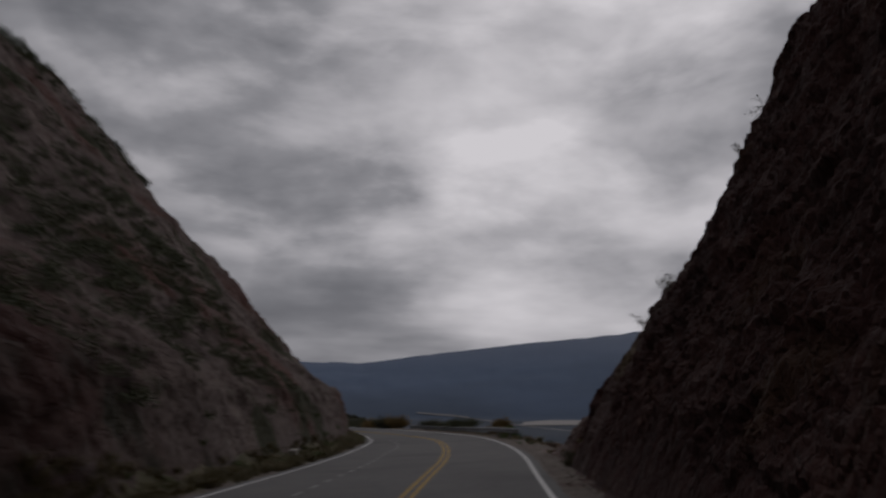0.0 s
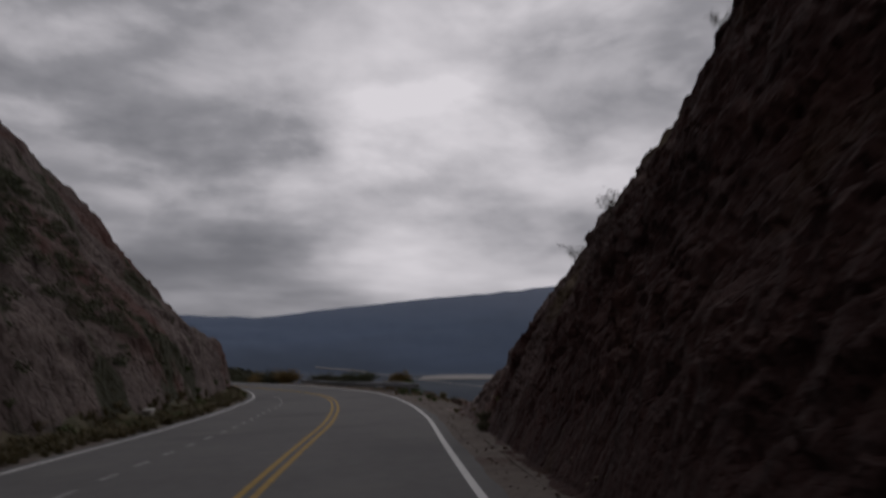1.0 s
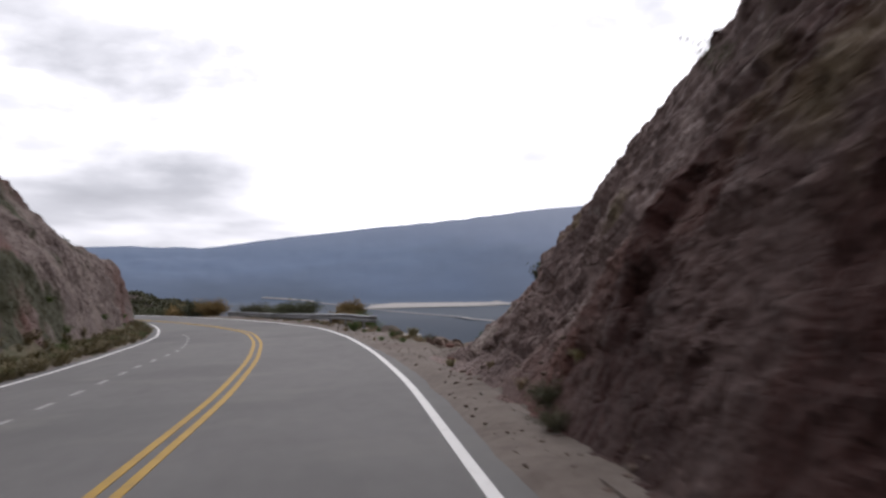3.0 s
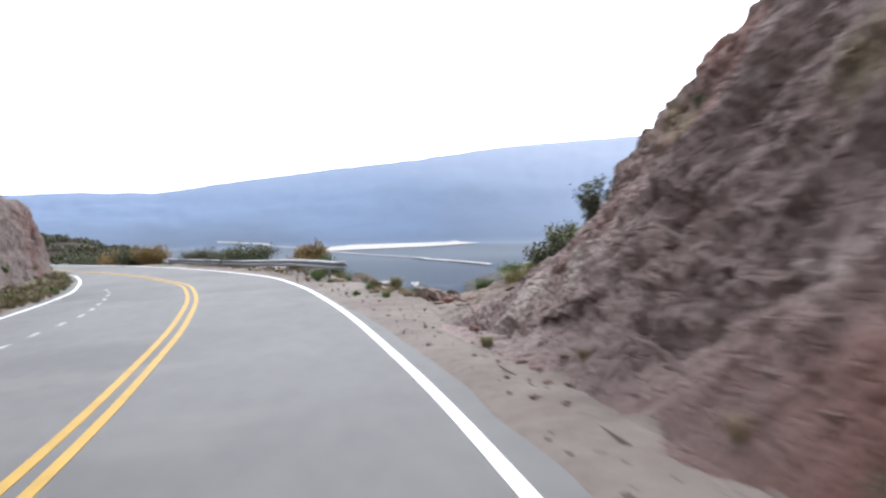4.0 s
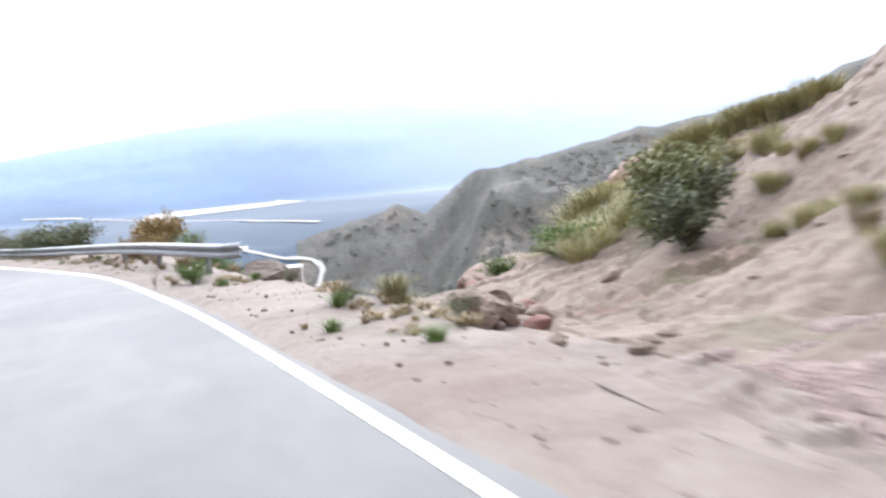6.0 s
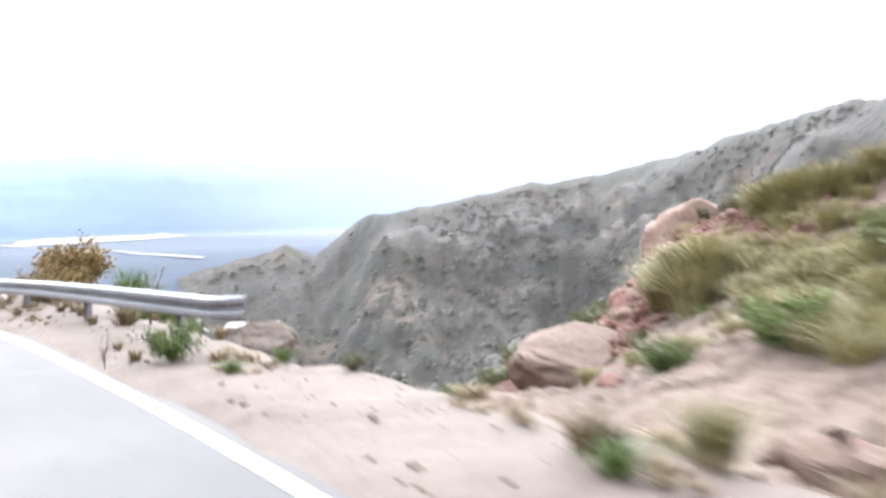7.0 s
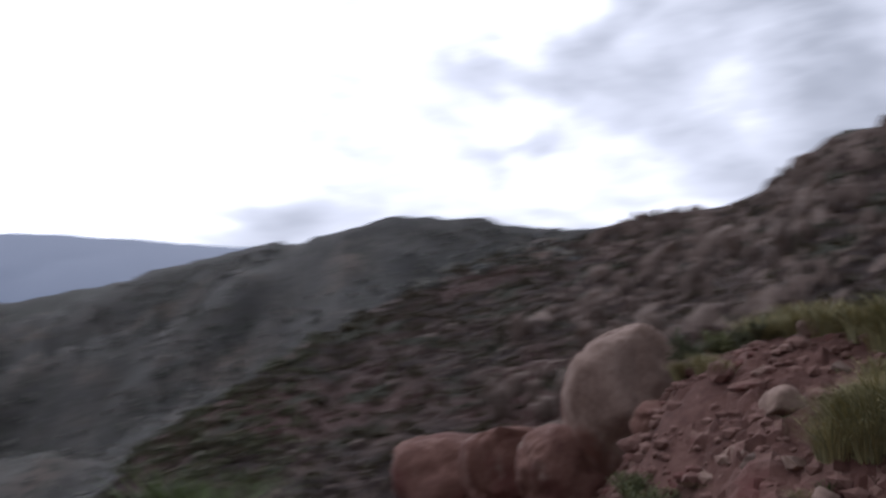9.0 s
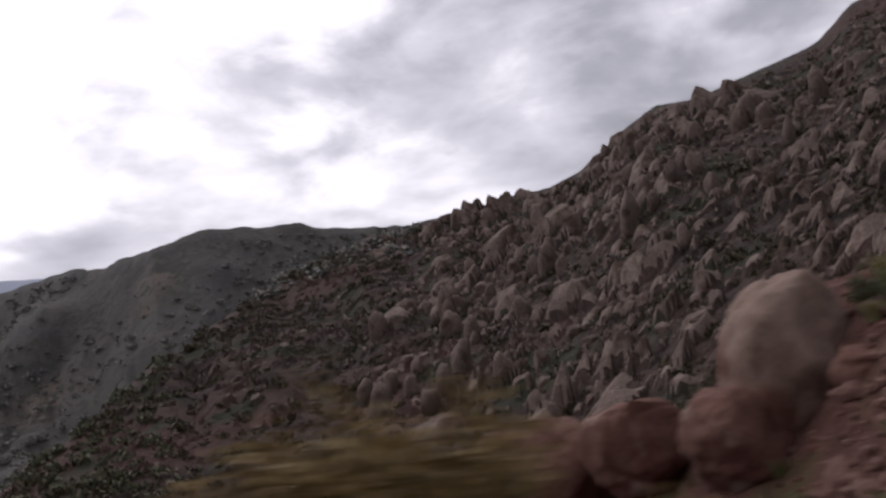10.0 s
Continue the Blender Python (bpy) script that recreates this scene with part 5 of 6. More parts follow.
def shrub_shape(seed, tall=1.0, wide=1.0, stems=9, per=70, leaf=0.05, upright=0.6, bare=0.25):
    rng = np.random.default_rng(seed)
    wood, pts, dirs = [], [], []
    for k in range(stems):
        a = 2 * math.pi * (k + rng.random()) / stems
        reach = wide * 0.5 * rng.uniform(0.35, 1.0)
        top = tall * rng.uniform(0.55, 1.0) * (1 - 0.35 * (reach / wide))
        t = np.linspace(0, 1, 7)[:, None]
        bend = np.array([math.cos(a), math.sin(a), 0]) * reach
        path = bend * t ** (1.0 + upright) + np.array([0, 0, top]) * t + rng.normal(size=(7, 3)) * 0.02 * tall * t
        wood.append(tube(path, 0.016 * tall, 0.004 * tall))
        for _ in range(4):
            u = rng.uniform(0.3, 0.95)
            b0 = np.array([np.interp(u, t[:, 0], path[:, j]) for j in range(3)])
            d = rng.normal(size=3) * (1, 1, 0.5) + bend / max(reach, 0.05) * 0.5 + (0, 0, 0.5)
            d /= np.linalg.norm(d)
            tw = b0 + d * np.linspace(0, 0.26 * wide, 4)[:, None]
            wood.append(tube(tw, 0.006 * tall, 0.002 * tall, 3))
            m = per // 5
            uu = rng.uniform(0.15, 1.1, m)[:, None]
            pts.append(b0 + d * uu * 0.26 * wide + rng.normal(size=(m, 3)) * 0.045 * wide)
            dirs.append(np.repeat(d[None], m, 0))
        m = per // 5
        u = rng.uniform(bare, 1.0, m)
        pts.append(np.stack([np.interp(u, t[:, 0], path[:, j]) for j in range(3)], 1) + rng.normal(size=(m, 3)) * 0.05 * wide)
        dirs.append(np.repeat((bend / max(reach, 0.05) + (0, 0, 0.6))[None], m, 0))
    pts, dirs = np.concatenate(pts), np.concatenate(dirs)
    pts[:, 2] = np.maximum(pts[:, 2], 0.03)
    return join(wood), leaves(pts, dirs, rng, leaf, leaf * 0.28)


def shrub(name, seed, mat, label, category="shrub", group="", **kw):
    (wv, wf), (lv, lf) = shrub_shape(seed, **kw)
    ob = new(name)
    st = new("branch_frame", np_mesh("branch_frame", wv, wf, M_BARK))
    fo = new("foliage", np_mesh("foliage", lv, lf, mat))
    st.parent = fo.parent = ob
    return tagged(ob, label, category, group)


def tussock_shape(seed, tall=0.6, wide=0.7, blades=260, thick=0.006, droop=0.5):
    rng = np.random.default_rng(seed)
    n = blades
    a = rng.uniform(0, 2 * math.pi, n)
    base = np.stack([np.cos(a), np.sin(a), 0 * a], 1) * (rng.random(n) ** 0.5 * wide * 0.22)[:, None]
    out = np.stack([np.cos(a), np.sin(a), 0 * a], 1) + rng.normal(size=(n, 3)) * (0.5, 0.5, 0)
    reach = (wide * 0.5 * rng.uniform(0.2, 1.0, n))[:, None]
    h = (tall * rng.uniform(0.5, 1.0, n))[:, None]
    side = np.stack([-np.sin(a), np.cos(a), 0 * a], 1) + rng.normal(size=(n, 3)) * (0.5, 0.5, 0)
    side /= np.linalg.norm(side, axis=1)[:, None]
    rows = []
    for u, w in ((0, 1.0), (0.4, 0.9), (0.75, 0.6), (1.0, 0.12)):
        c = base + out * reach * u ** 1.8 + np.array([0, 0, 1.0]) * h * (u - droop * 0.45 * u ** 3)
        rows += [c + side * thick * w, c - side * thick * w]
    v = np.stack(rows, 1).reshape(-1, 3)
    i = np.arange(n)[:, None] * 8
    f = np.concatenate([i + np.array([0, 1, 3, 2]), i + np.array([2, 3, 5, 4]), i + np.array([4, 5, 7, 6])])
    return v, f.tolist()


def tussock(seed, mat, label, group="", **kw):
    v, f = tussock_shape(seed, **kw)
    return tagged(new("grass_tussock", np_mesh("grass_tussock", v, f, mat)), label, "grass", group)


def put(ob, x, y, size=1.0, turn=0.0, z=None, first=[]):
    m = Matrix.Translation((x, y, height(x, y) - 0.02 if z is None else z)) @ Matrix.Rotation(turn, 4, "Z")
    if ob.name not in first:
        first.append(ob.name)
        ob.matrix_basis = m @ Matrix.Scale(size, 4)
        return ob
    return copy_thing(ob, m @ Matrix.Scale(size / ob.scale[0], 4))


dark = shrub("shrub", 1, L_DARK, "dark green leafy shrub on the rock edge", stems=16, per=240, leaf=0.058)
dark2 = shrub("shrub", 2, L_DARK, "upright dark green shrub on the rock edge", tall=1.1, wide=0.75, stems=14, per=220, leaf=0.055, upright=1.0)
grey = shrub("shrub", 3, L_GREY, "low grey-green shrub on stony ground", tall=0.7, wide=1.1, stems=16, per=220, leaf=0.04)
sparse = shrub("shrub", 4, L_GREY, "sparse wind-bent shrub clinging to the cliff", tall=0.9, wide=1.1, stems=6, per=60, leaf=0.06, bare=0.55)
rust = shrub("shrub", 5, L_RUST, "round rusty brown bush behind the guard rail", tall=0.95, wide=1.2, stems=24, per=360, leaf=0.06)
green = shrub("shrub", 6, L_GREEN, "fresh green low bush on the sandy verge", tall=0.8, wide=1.1, stems=16, per=240, leaf=0.055)
twiggy = shrub("shrub", 7, L_DRY, "dry twiggy plant on the sandy verge", tall=1.1, wide=0.45, stems=5, per=14, leaf=0.045, bare=0.6)
olive = shrub("shrub", 8, L_OLIVE, "large olive-green bush on the bank", tall=0.9, wide=1.25, stems=24, per=250, leaf=0.058)

for ob, x, y, s, t, z in [
        (olive, 13.0, 59.4, 1.45, 0, None), (olive, 12.1, 58.4, 1.0, 2, None), (dark, 11.4, 57.0, 1.45, 4, None), (dark2, 9.55, 48.6, 1.3, 0, 1.35), (dark2, 9.75, 47.9, 0.7, 1, 1.9), 
        (sparse, 8.35, 32.1, 0.95, 0, 5.9), (sparse, 8.3, 35.6, 0.8, 2, 4.95), (sparse, 9.9, 26.4, 0.9, 3, 10.3), (sparse, 9.4, 27.0, 0.7, 1, 9.4), (dark2, 9.2, 43.6, 0.5, 5, 3.2),
        (olive, 14.6, 61.3, 1.0, 0, None), (olive, 15.4, 62.2, 0.8, 2, None), (green, 11.6, 60.9, 0.95, 0, None), (green, 10.9, 62.2, 0.7, 2, None),
        (grey, 7.4, 56.4, 0.6, 0, None), (grey, 5.25, 34.3, 0.6, 2, None), (grey, 5.0, 33.2, 0.45, 3, None), (grey, 8.2, 57.0, 0.3, 3, None), (twiggy, 6.15, 68.9, 1.05, 0, None), (grey, 6.5, 58.1, 0.3, 4, None), (twiggy, 4.66, 64.8, 0.44, 1, None),
        (green, 5.36, 64.5, 0.6, 1, None), (rust, 6.2, 76.7, 1.4, 0, None), (green, 7.5, 73.0, 1.1, 3, None), (olive, 16.4, 71.6, 1.0, 1, None), (green, 18.6, 73.6, 1.05, 4, None), (olive, 14.6, 70.6, 0.9, 3, None), (green, 12.6, 70.2, 0.75, 5, None),
        (dark, 21.6, 71.5, 0.85, 1, None), (olive, 21.9, 70.9, 0.75, 2, None), (dark, 21.0, 70.3, 0.75, 3, None), (dark, 20.6, 75.0, 0.75, 4, None), (olive, 15.4, 70.5, 0.75, 1, None), (olive, 17.2, 71.4, 0.8, 2, None), (olive, 18.2, 71.9, 0.6, 4, None), (olive, 13.6, 70.2, 0.6, 2, None), (grey, 20.8, 74.8, 0.55, 0, None), (dark, 26.8, 80.6, 0.65, 1, None), (olive, 24.6, 76.0, 0.9, 2, None), (grey, 9.0, 66.5, 0.5, 2, None), (grey, 6.8, 62.6, 0.36, 0, None),
        (dark, -13.7, 89.0, 1.2, 2, None), (dark2, -12.4, 88.2, 1.0, 0, None)]:
    put(ob, x, y, s, t, z)
# low spreading bushes along the back of the guard rail
low_dark = shrub("shrub", 11, L_DARK, "low spreading dark green bush behind the guard rail", tall=0.75, wide=1.7, stems=26, per=260, leaf=0.07)
low_rust = shrub("shrub", 12, L_RUST, "low spreading rusty brown bush behind the guard rail", tall=0.75, wide=1.7, stems=26, per=260, leaf=0.07)
low_grey = shrub("shrub", 13, L_GREY, "low spreading grey-green bush behind the guard rail", tall=0.7, wide=1.6, stems=26, per=220, leaf=0.06)
for ob, x, y, s, t in [(low_dark, 3.6, 83.6, 1.5, 0), (low_dark, 2.7, 85.0, 1.2, 2), (low_grey, 1.9, 87.2, 1.1, 1), (low_grey, 0.6, 90.2, 1.3, 0), (low_rust, 5.6, 75.6, 0.9, 1), (low_rust, -2.6, 96.2, 1.5, 2), (low_dark, -3.9, 98.6, 1.7, 1), (low_rust, -5.4, 100.4, 1.6, 0), (low_dark, -7.2, 102.6, 1.8, 3)]:
    put(ob, x, y, s, t)

yel = tussock(21, L_YELLOW, "yellow-green bunch grass tussock on the bank", "bunch grass", tall=0.8, wide=1.0, blades=420, thick=0.0055, droop=0.8)
yel2 = tussock(22, L_YELLOW, "tall feathery yellow-green grass tussock", "bunch grass", tall=1.0, wide=0.9, blades=440, thick=0.0055, droop=0.95)
dry = tussock(23, L_DRY, "dry straw-coloured grass tuft", "bunch grass", tall=0.5, wide=0.6, blades=130, thick=0.008)
grn = tussock(24, L_GREEN, "green grass tuft at the roadside", "bunch grass", tall=0.5, wide=0.7, blades=150, thick=0.009)
tall = tussock(25, L_GREEN, "tall fresh green grass clump behind the guard rail", "tall grass", tall=1.5, wide=1.0, blades=420, droop=0.6)
for k, (x, y, s) in enumerate([(6.55, 71.0, 1.0), (6.75, 71.5, 0.95), (6.45, 71.7, 0.85), (6.9, 70.5, 0.9), (6.5, 70.4, 0.7)]):
    put(tall, x, y, s, k * 1.1)
_rng = np.random.default_rng(31)
T = [(yel, 10.1, 50.6, .8), (yel2, 10.4, 51.8, .8), (yel, 10.8, 53.2, .9), (dry, 10.2, 52.6, 1.0), (yel, 11.2, 54.4, .9), (yel2, 11.6, 55.4, .8), (yel, 13.0, 57.0, .9), (yel2, 14.4, 59.9, 1.1), (yel, 15.0, 60.8, 1.2), (yel2, 16.3, 62.2, 1.2), (yel, 17.0, 63.4, 1.3), (yel2, 16.2, 63.6, 1.1), (yel, 17.6, 64.8, 1.2),
     (yel2, 15.2, 62.6, 1.0), (yel2, 13.4, 70.4, .62), (grn, 13.9, 70.2, .9), (yel, 14.3, 70.0, .6), (dry, 14.7, 69.7, .9), (yel2, 15.1, 70.4, .7), (grn, 15.6, 70.3, 1.1), (yel, 16.0, 71.0, .7), (grn, 16.6, 71.4, 1.2), (yel2, 17.2, 71.6, .6), (yel, 17.4, 72.6, .7), (dry, 13.0, 70.0, .9), (dry, 5.8, 69.1, 1.0), (yel, 6.0, 69.6, .55), (grn, 15.4, 69.2, .9), (yel, 12.2, 60.6, .9), (yel2, 6.98, 57.65, .85), (yel, 7.15, 57.95, .8), (grn, 6.2, 57.7, .7), (dry, 6.4, 58.2, .8), (yel2, 19.6, 70.6, 1.0), (yel, 20.4, 71.0, 1.1), (yel2, 21.0, 71.6, .9), (yel, 20.9, 69.3, 1.2), (yel2, 21.5, 70.2, 1.1), (yel, 22.6, 69.9, 1.3), (yel2, 23.6, 70.2, 1.2), (yel, 25.2, 70.2, 1.3), (yel2, 19.2, 67.6, 1.0), (yel, 18.4, 66.6, 1.1),
     (yel, 20.2, 75.2, .9), (dry, 21.4, 76.0, 1.1), (yel, 22.8, 77.2, .9), (yel2, 23.6, 77.8, .8), (yel, 18.8, 73.6, .9), (yel, 17.4, 72.2, .8), (grn, 19.8, 73.4, 1.0), (yel, 15.0, 69.2, .8), (yel, 14.0, 70.0, .9), (dry, 12.4, 69.4, 1.0), (yel, 11.4, 68.6, .9),
     (yel, 5.6, 33.9, .5), (dry, 5.5, 36.4, .6), (yel, 5.7, 43.4, .4), (dry, 5.9, 40.2, .5), (grn, 7.9, 73.6, 1.6), (yel2, 7.6, 74.6, 1.2), (grn, 8.2, 72.4, 1.5), (dry, 8.0, 77.6, 1.6), (yel2, 8.4, 78.8, 1.2), (dry, 7.6, 79.4, 1.7), (dry, 8.8, 77.0, 1.5)]
for k in range(46):
    u = float(_rng.random())
    T.append(((yel, yel2, yel, dry)[k % 4], 10.2 + 8.0 * u + float(_rng.normal()) * 0.7, 51.5 + 13.5 * u + float(_rng.normal()) * 0.9, float(_rng.uniform(0.5, 1.0))))
for k in range(24):
    T.append(((yel2, yel)[k % 2], float(_rng.uniform(11.2, 15)), float(_rng.uniform(58.6, 63.4)), float(_rng.uniform(0.9, 1.35))))
for k in range(26):
    u = float(_rng.random())
    T.append(((yel2, yel)[k % 2], 14.4 + 2.6 * u + float(_rng.uniform(-0.5, 0.5)), 61.6 + 6.0 * u + float(_rng.uniform(-0.5, 0.5)), float(_rng.uniform(1.0, 1.5))))
for k in range(20):
    T.append(((yel2, yel)[k % 2], 15.6 + 0.1 * k + float(_rng.uniform(-0.4, 0.4)), 66.6 + 0.1 * k + float(_rng.uniform(-0.5, 0.5)), float(_rng.uniform(1.5, 2.0))))
for k in range(6):
    T.append(((yel2, yel)[k % 2], 15.2 + 0.22 * k, 66.1 + 0.14 * k + float(_rng.uniform(-0.3, 0.3)), float(_rng.uniform(2.1, 2.6))))
for k in range(4):
    T.append(((yel2, yel)[k % 2], 17.3 + 0.2 * k, 68.0 + 0.12 * k, float(_rng.uniform(1.1, 1.4))))
for k in range(24):
    T.append(((grn, yel, dry, yel2)[k % 4], float(_rng.uniform(11.5, 16.5)), float(_rng.uniform(63.5, 69.5)), float(_rng.uniform(0.45, 0.85))))
GROW = {yel: 0.8, yel2: 0.8, grn: 0.9}
for k, (ob, x, y, s) in enumerate(T):
    put(ob, x, y, s * GROW.get(ob, 1.0), k * 1.3)
for k in range(20):
    y = float(_rng.uniform(54, 80))
    x = edge_x(y) + float(_rng.uniform(0.6, 2.7))
    put(dry if k % 3 else grn, x, y, float(_rng.uniform(0.25, 0.55)), k)
for k in range(9):
    y = float(_rng.uniform(66, 76))
    x = 5.6 + float(_rng.uniform(-0.3, 0.9)) - 0.1 * (y - 70)
    put(dry, x, y, float(_rng.uniform(0.4, 0.75)), k)


def grass_cover(name, shapes, spots, mat, label):
    """Grass too thick to count, as one mesh. spots: x, y, size."""
    rng = np.random.default_rng(len(spots))
    rows = np.array([(x, y, 0, a, a, a, rng.uniform(0, 6), k % len(shapes)) for k, (x, y, a) in enumerate(spots)])
    rows[:, 2] = terrain(rows[:, 0], rows[:, 1]) - 0.03
    scatter(name, rows, shapes, mat, label, "grass")


FEATHERY = [(v, np.array(f)) for v, f in (tussock_shape(540 + k, tall=0.9, wide=1.0, blades=300, thick=0.0055, droop=0.9) for k in range(6))]
LEAFY = [(v, np.array(f)) for v, f in (tussock_shape(560 + k, tall=0.5, wide=0.8, blades=150, thick=0.009) for k in range(4))]
_spots = []
for k in range(40):
    u = k / 39
    _spots.append((20.3 - 0.8 * u + _rng.uniform(-0.5, 0.5), 63.0 + 5.2 * u + _rng.uniform(-0.5, 0.5), _rng.uniform(1.1, 1.6)))
for k in range(20):
    _spots.append((_rng.uniform(20.3, 25.0), _rng.uniform(68.6, 70.4), _rng.uniform(1.0, 1.6)))
for k in range(70):
    u = _rng.random()
    _spots.append((13.0 + 6.0 * u + _rng.uniform(-1.2, 1.2), 60.0 + 8.0 * u + _rng.uniform(-1.2, 1.2), _rng.uniform(0.5, 1.0)))
grass_cover("bank_crest_grass", FEATHERY, _spots, L_YELLOW, "feathery yellow-green grass covering the crest of the bank")
_spots = [(_rng.uniform(12.5, 18.5), _rng.uniform(71.8, 75.4), _rng.uniform(0.5, 0.9)) for k in range(46)] + [(_rng.uniform(9, 24), _rng.uniform(73.6, 80), _rng.uniform(0.4, 0.8)) for k in range(40)]
grass_cover("ravine_edge_grass", FEATHERY[:3] + LEAFY, _spots, L_OLIVE, "olive grass and low growth on the edge of the ravine")
_spots = []
for k in range(70):
    y = float(_rng.uniform(26, 91))
    back = 0.6 + 2.1 * float(smooth(20, 30, np.array(y)) * (1 - 0.8 * smooth(66, 82, np.array(y))))
    _spots.append((edge_x(y) - float(width_at(y)) - 0.35 - _rng.uniform(0.1, back), y, _rng.uniform(0.5, 1.0)))
grass_cover("slope_foot_grass", LEAFY, _spots, L_GREEN, "green and dry tufts along the foot of the rock slope")


def clump(seed, n=56):
    rng = np.random.default_rng(seed)
    p = rng.normal(size=(n, 3))
    p /= np.linalg.norm(p, axis=1)[:, None]
    p[:, 2] = np.abs(p[:, 2])
    p *= (rng.uniform(0.35, 1.0, n) * (1 + 0.3 * vnoise(p * 2.2 + seed * 7)))[:, None] * (0.62, 0.62, 0.48)
    return leaves(p, p * 0.6 + (0, 0, 0.1), rng, 0.27, 0.125)


def fine_clump(seed, n=150):
    rng = np.random.default_rng(seed)
    p = rng.normal(size=(n, 3))
    p /= np.linalg.norm(p, axis=1)[:, None]
    p[:, 2] = np.abs(p[:, 2])
    p *= (rng.uniform(0.3, 1.0, n) ** 0.7 * (1 + 0.4 * vnoise(p * 2.2 + seed * 7)))[:, None] * (0.62, 0.62, 0.55)
    return leaves(p, p * 0.6 + (0, 0, 0.1), rng, 0.12, 0.044)


CLUMPS = [(v, np.array(f)) for v, f in (clump(k) for k in range(6))] + [(v, np.array(f)) for v, f in (fine_clump(k) for k in range(6))]


def scrub():
    rng = np.random.default_rng(77)
    rows = []
    for k in range(3600):
        y = rng.uniform(10, 95)
        up = rng.random()
        x = edge_x(min(y, 91)) - float(width_at(y)) - 3.0 - up * 28
        if vnoise(np.array([[x * 0.12, y * 0.12, 2.0]]))[0] < 0.25 - 0.9 * up - 0.35 * (y < 55):
            continue
        a = rng.uniform(0.4, 1.0)
        rows.append((x, y, 0, a, a, a, rng.uniform(0, 6), k % 6 + 6))
    rows = np.array(rows)
    rows[:, 2] = terrain(rows[:, 0], rows[:, 1]) + 0.1
    scatter("cliff_scrub", rows, CLUMPS, L_DARK, "dark scrub covering ledges of the rock slope", "scrub")
    rows = []
    for k in range(9000):
        az = rng.uniform(14, 106) if k < 2600 else rng.uniform(44, 108)
        r = 28 + 240 * rng.random() ** 1.2
        if r > float(np.interp(az, *NEAR_DIST)) * (1.0 if az < 72 else 0.93):
            continue
        a = rng.uniform(0.35, 1.0) ** 1.5 * (1.7 if k < 2600 else 1.15) * (0.7 + r / 170)
        rows.append((HUB[0] + r * math.sin(radians(az)), HUB[1] + r * math.cos(radians(az)), 0, a, a, a, rng.uniform(0, 6), k % 6 + (6 if r < 60 else 0)))
    rows = np.array(rows)
    rows = rows[(rows[:, 0] > 24) | (rows[:, 1] > 92)]
    rows[:, 2] = terrain(rows[:, 0], rows[:, 1])
    scatter("hillside_scrub", rows, CLUMPS, L_SCRUB, "grey-green scrub dotting the ravine slopes", "scrub")
    rows = []
    for k in range(2800):
        az, r = rng.uniform(8, 60), 34 + 165 * rng.random()
        a = rng.uniform(1.0, 2.4)
        rows.append((HUB[0] + r * math.sin(radians(az)), HUB[1] + r * math.cos(radians(az)), 0, a, a, a, rng.uniform(0, 6), k % 6 + (6 if r < 62 else 0)))
    rows = np.array(rows)
    rows = rows[(rows[:, 0] > 16) | (rows[:, 1] > 104)]
    rows[:, 2] = terrain(rows[:, 0], rows[:, 1])
    scatter("ravine_wood", rows, CLUMPS, L_GREY, "dark green bushes filling the ravine", "woodland")
    rows = []
    for k in range(900):
        az = rng.uniform(-24, -3)
        r = rng.uniform(150, 225)
        a = rng.uniform(1.4, 2.4)
        rows.append((HUB[0] + r * math.sin(radians(az)), HUB[1] + r * math.cos(radians(az)), 0, a, a, a, rng.uniform(0, 6), k % 6))
    rows = np.array(rows)
    rows[:, 2] = terrain(rows[:, 0], rows[:, 1])
    scatter("far_wood", rows, CLUMPS, L_GREY, "dark woodland on the hill beyond the bend", "woodland")

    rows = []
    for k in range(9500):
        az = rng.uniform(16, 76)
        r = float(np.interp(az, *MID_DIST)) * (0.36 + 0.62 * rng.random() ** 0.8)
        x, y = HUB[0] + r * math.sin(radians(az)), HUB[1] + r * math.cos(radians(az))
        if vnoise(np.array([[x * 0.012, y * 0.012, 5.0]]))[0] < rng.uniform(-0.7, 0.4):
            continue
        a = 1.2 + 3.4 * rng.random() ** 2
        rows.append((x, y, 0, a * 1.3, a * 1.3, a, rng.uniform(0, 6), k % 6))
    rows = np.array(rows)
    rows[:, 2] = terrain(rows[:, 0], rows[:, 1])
    scatter("mountain_scrub", rows, CLUMPS, L_HAZY, "grey-green scrub paled with painted haze on the flank of the mountain", "scrub")


scrub()


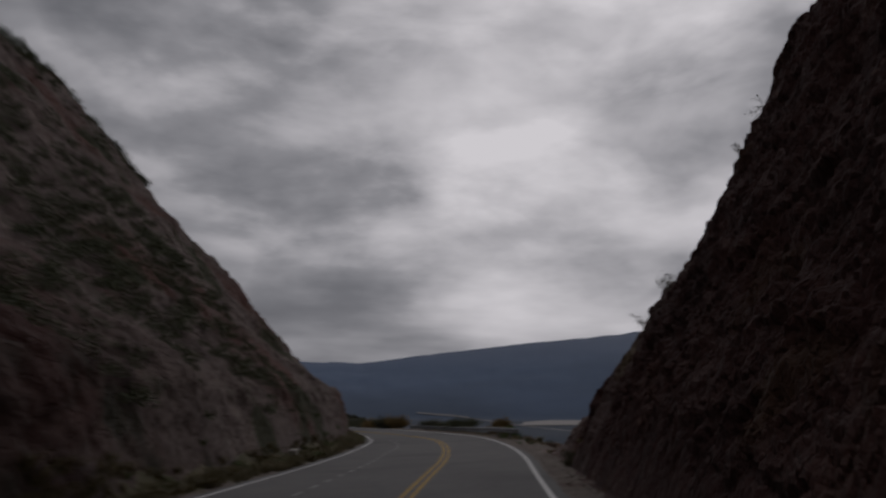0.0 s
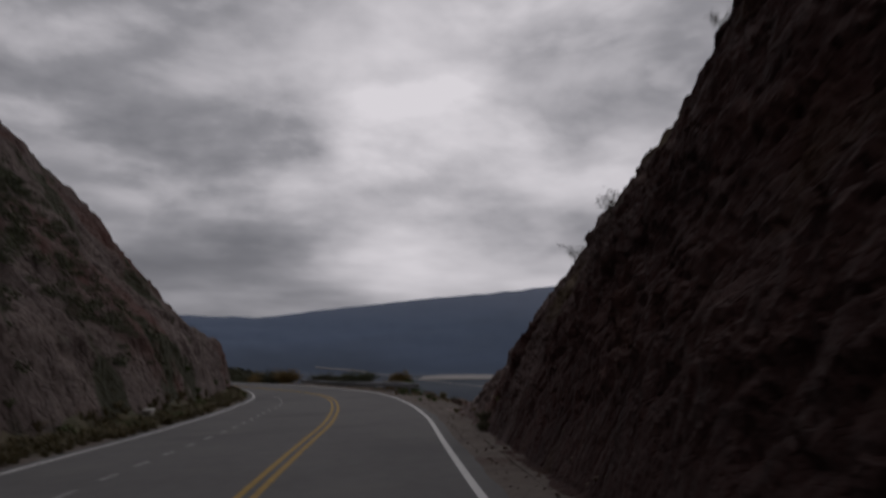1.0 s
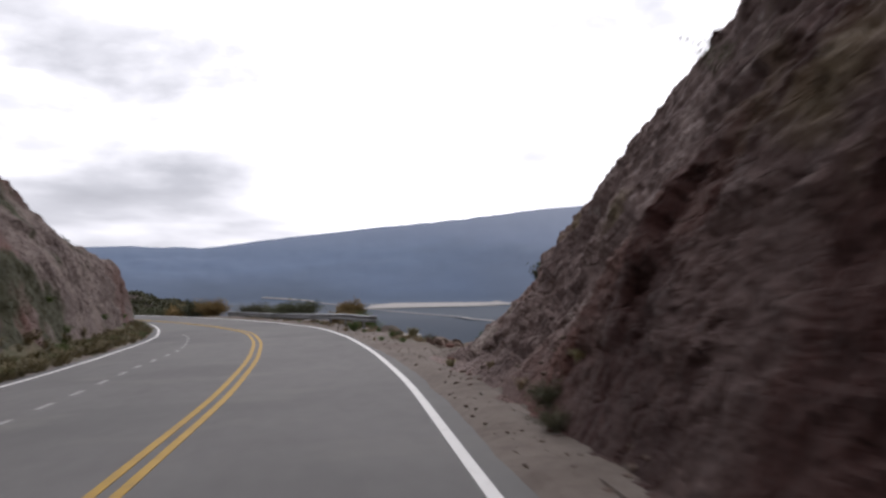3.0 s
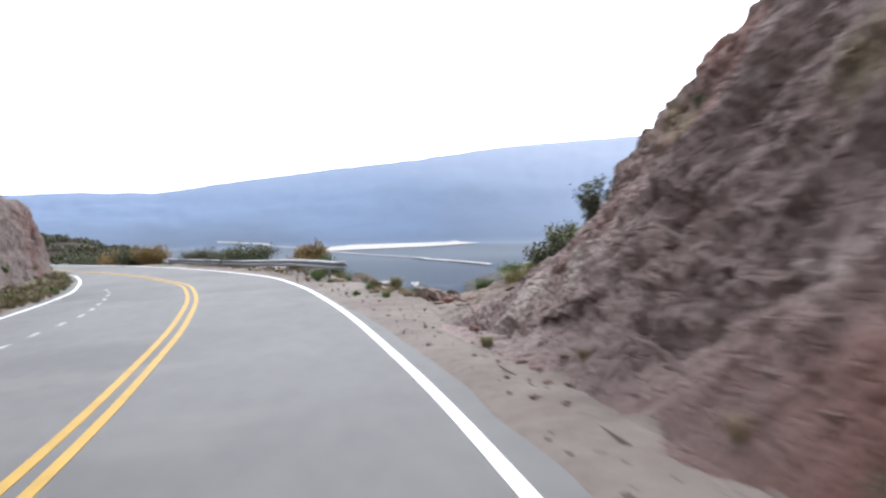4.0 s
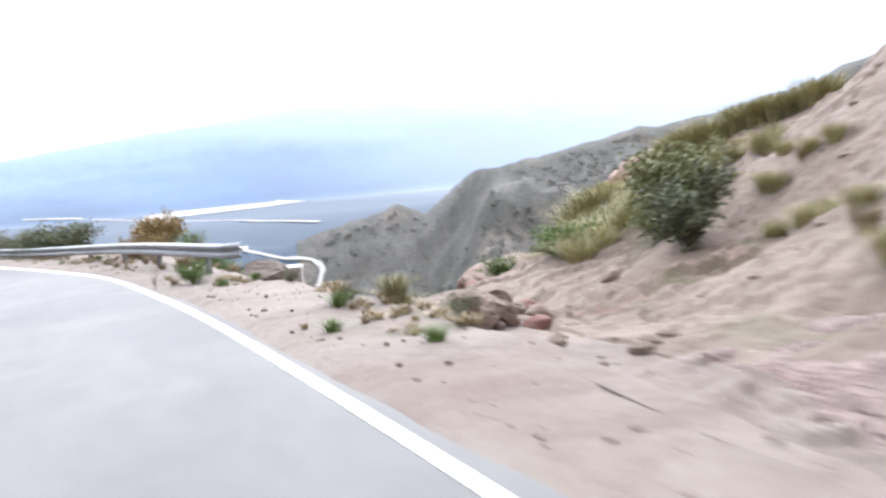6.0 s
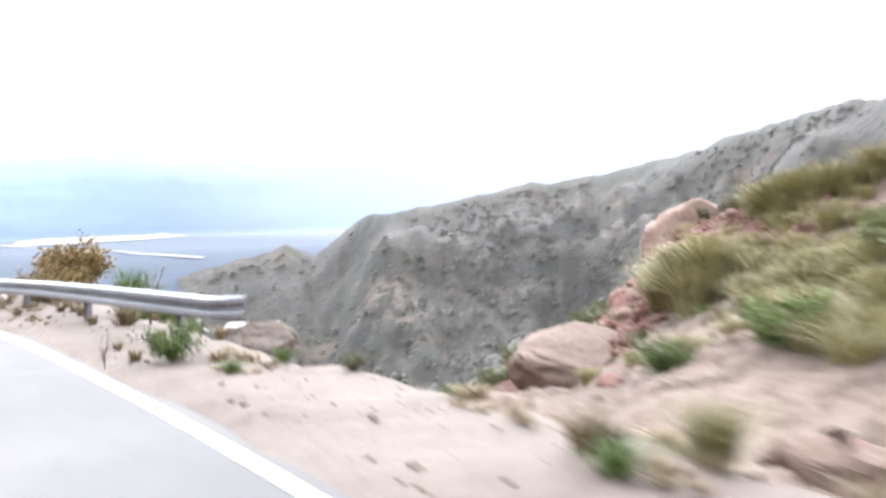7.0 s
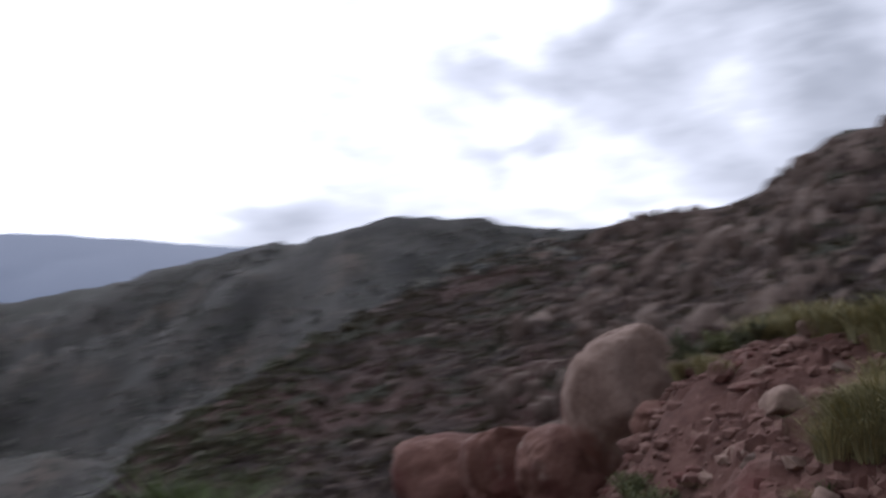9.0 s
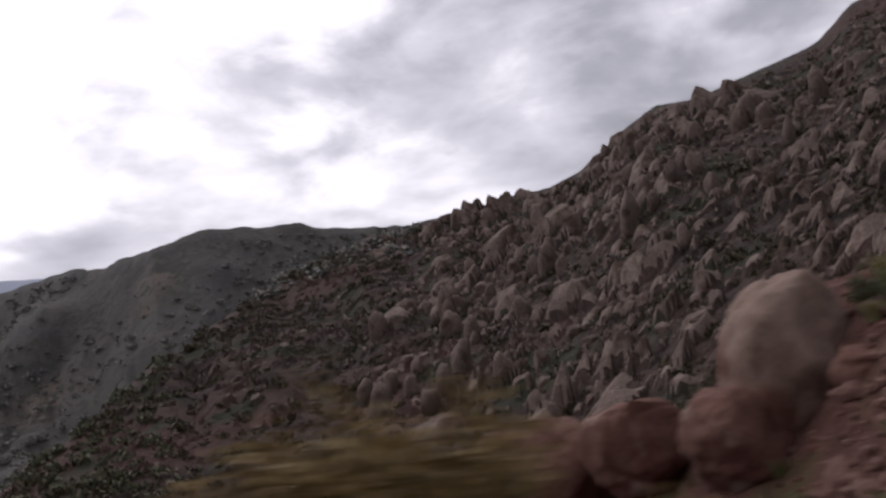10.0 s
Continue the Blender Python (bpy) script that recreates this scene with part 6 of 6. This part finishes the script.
def roadside_grass():
    rng = np.random.default_rng(91)
    tufts = [(v, np.array(f)) for v, f in (tussock_shape(500 + k, tall=0.42, wide=0.7, blades=40, thick=0.014) for k in range(6))]
    rows = []
    for k in range(720):
        y = rng.uniform(18, 92)
        back = 0.5 + 1.6 * float(smooth(20, 30, np.array(y)) * (1 - 0.8 * smooth(66, 82, np.array(y))))
        x = edge_x(min(y, 100)) - float(width_at(y)) - 0.4 - rng.random() * back
        a = rng.uniform(0.5, 1.3)
        rows.append((x, y, 0, a, a, a, rng.uniform(0, 6), k % 6))
    rows = np.array(rows)
    rows[:, 2] = terrain(rows[:, 0], rows[:, 1]) - 0.02
    scatter("bank_grass", rows, tufts, L_BROWN, "brown-green grass strip along the foot of the rock slope", "grass")
    rows = []
    for k in range(420):
        y = rng.uniform(55, 88)
        x = edge_x(y) + 0.75 + rng.random() ** 0.7 * (1.6 + 0.8 * float(smooth(62, 70, np.array(y))))
        if vnoise(np.array([[x * 0.7, y * 0.7, 3.0]]))[0] < 0.0:
            continue
        a = rng.uniform(0.2, 0.6)
        rows.append((x, y, 0, a, a, a * 0.8, rng.uniform(0, 6), k % 6))
    rows = np.array(rows)
    rows[:, 2] = terrain(rows[:, 0], rows[:, 1]) - 0.01
    scatter("verge_grass", rows, tufts, L_DRY, "short dry grass patches on the sandy verge", "grass")


roadside_grass()


def head_wall():
    bm = bmesh.new()
    box(bm, Matrix.Translation((0, 0, 0.16)), 0.28, 1.9, 0.5)
    cap = bmesh.new()
    box(cap, Matrix.Translation((0, 0, 0.445)), 0.36, 2.0, 0.07)
    for b in (bm, cap):
        bmesh.ops.bevel(b, geom=b.edges[:], offset=0.015, segments=1, affect="EDGES")
    ob = new("culvert_head_wall")
    part("wall", bm, M_CONCRETE, ob)
    part("cap", cap, M_CONCRETE, ob, "pale concrete cap")
    x, y = -6.35, 47.0
    ob.matrix_basis = pose(x, y, height(x, y) - 0.03, 0, 0, 4)
    tagged(ob, "low concrete culvert wall in the grass strip", "culvert wall")


head_wall()


def drain_block():
    body, lip = bmesh.new(), bmesh.new()
    box(body, Matrix.Translation((0, 0, 0.75)), 1.05, 0.55, 1.7)
    box(lip, Matrix.Translation((0, -0.02, 1.63)), 1.15, 0.66, 0.09)
    for b in (body, lip):
        bmesh.ops.bevel(b, geom=b.edges[:], offset=0.04, segments=2, affect="EDGES")
    ob = new("drain_block")
    part("body", body, M_CONCRETE, ob)
    part("lip", lip, M_CONCRETE, ob, "worn pale concrete lip")
    x, y = 9.1, 72.5
    ob.matrix_basis = pose(x, y, height(x, y) - 0.3, 4, 0, -24)
    tagged(ob, "pale weathered concrete drain block below the guard rail's end", "drain")


drain_block()
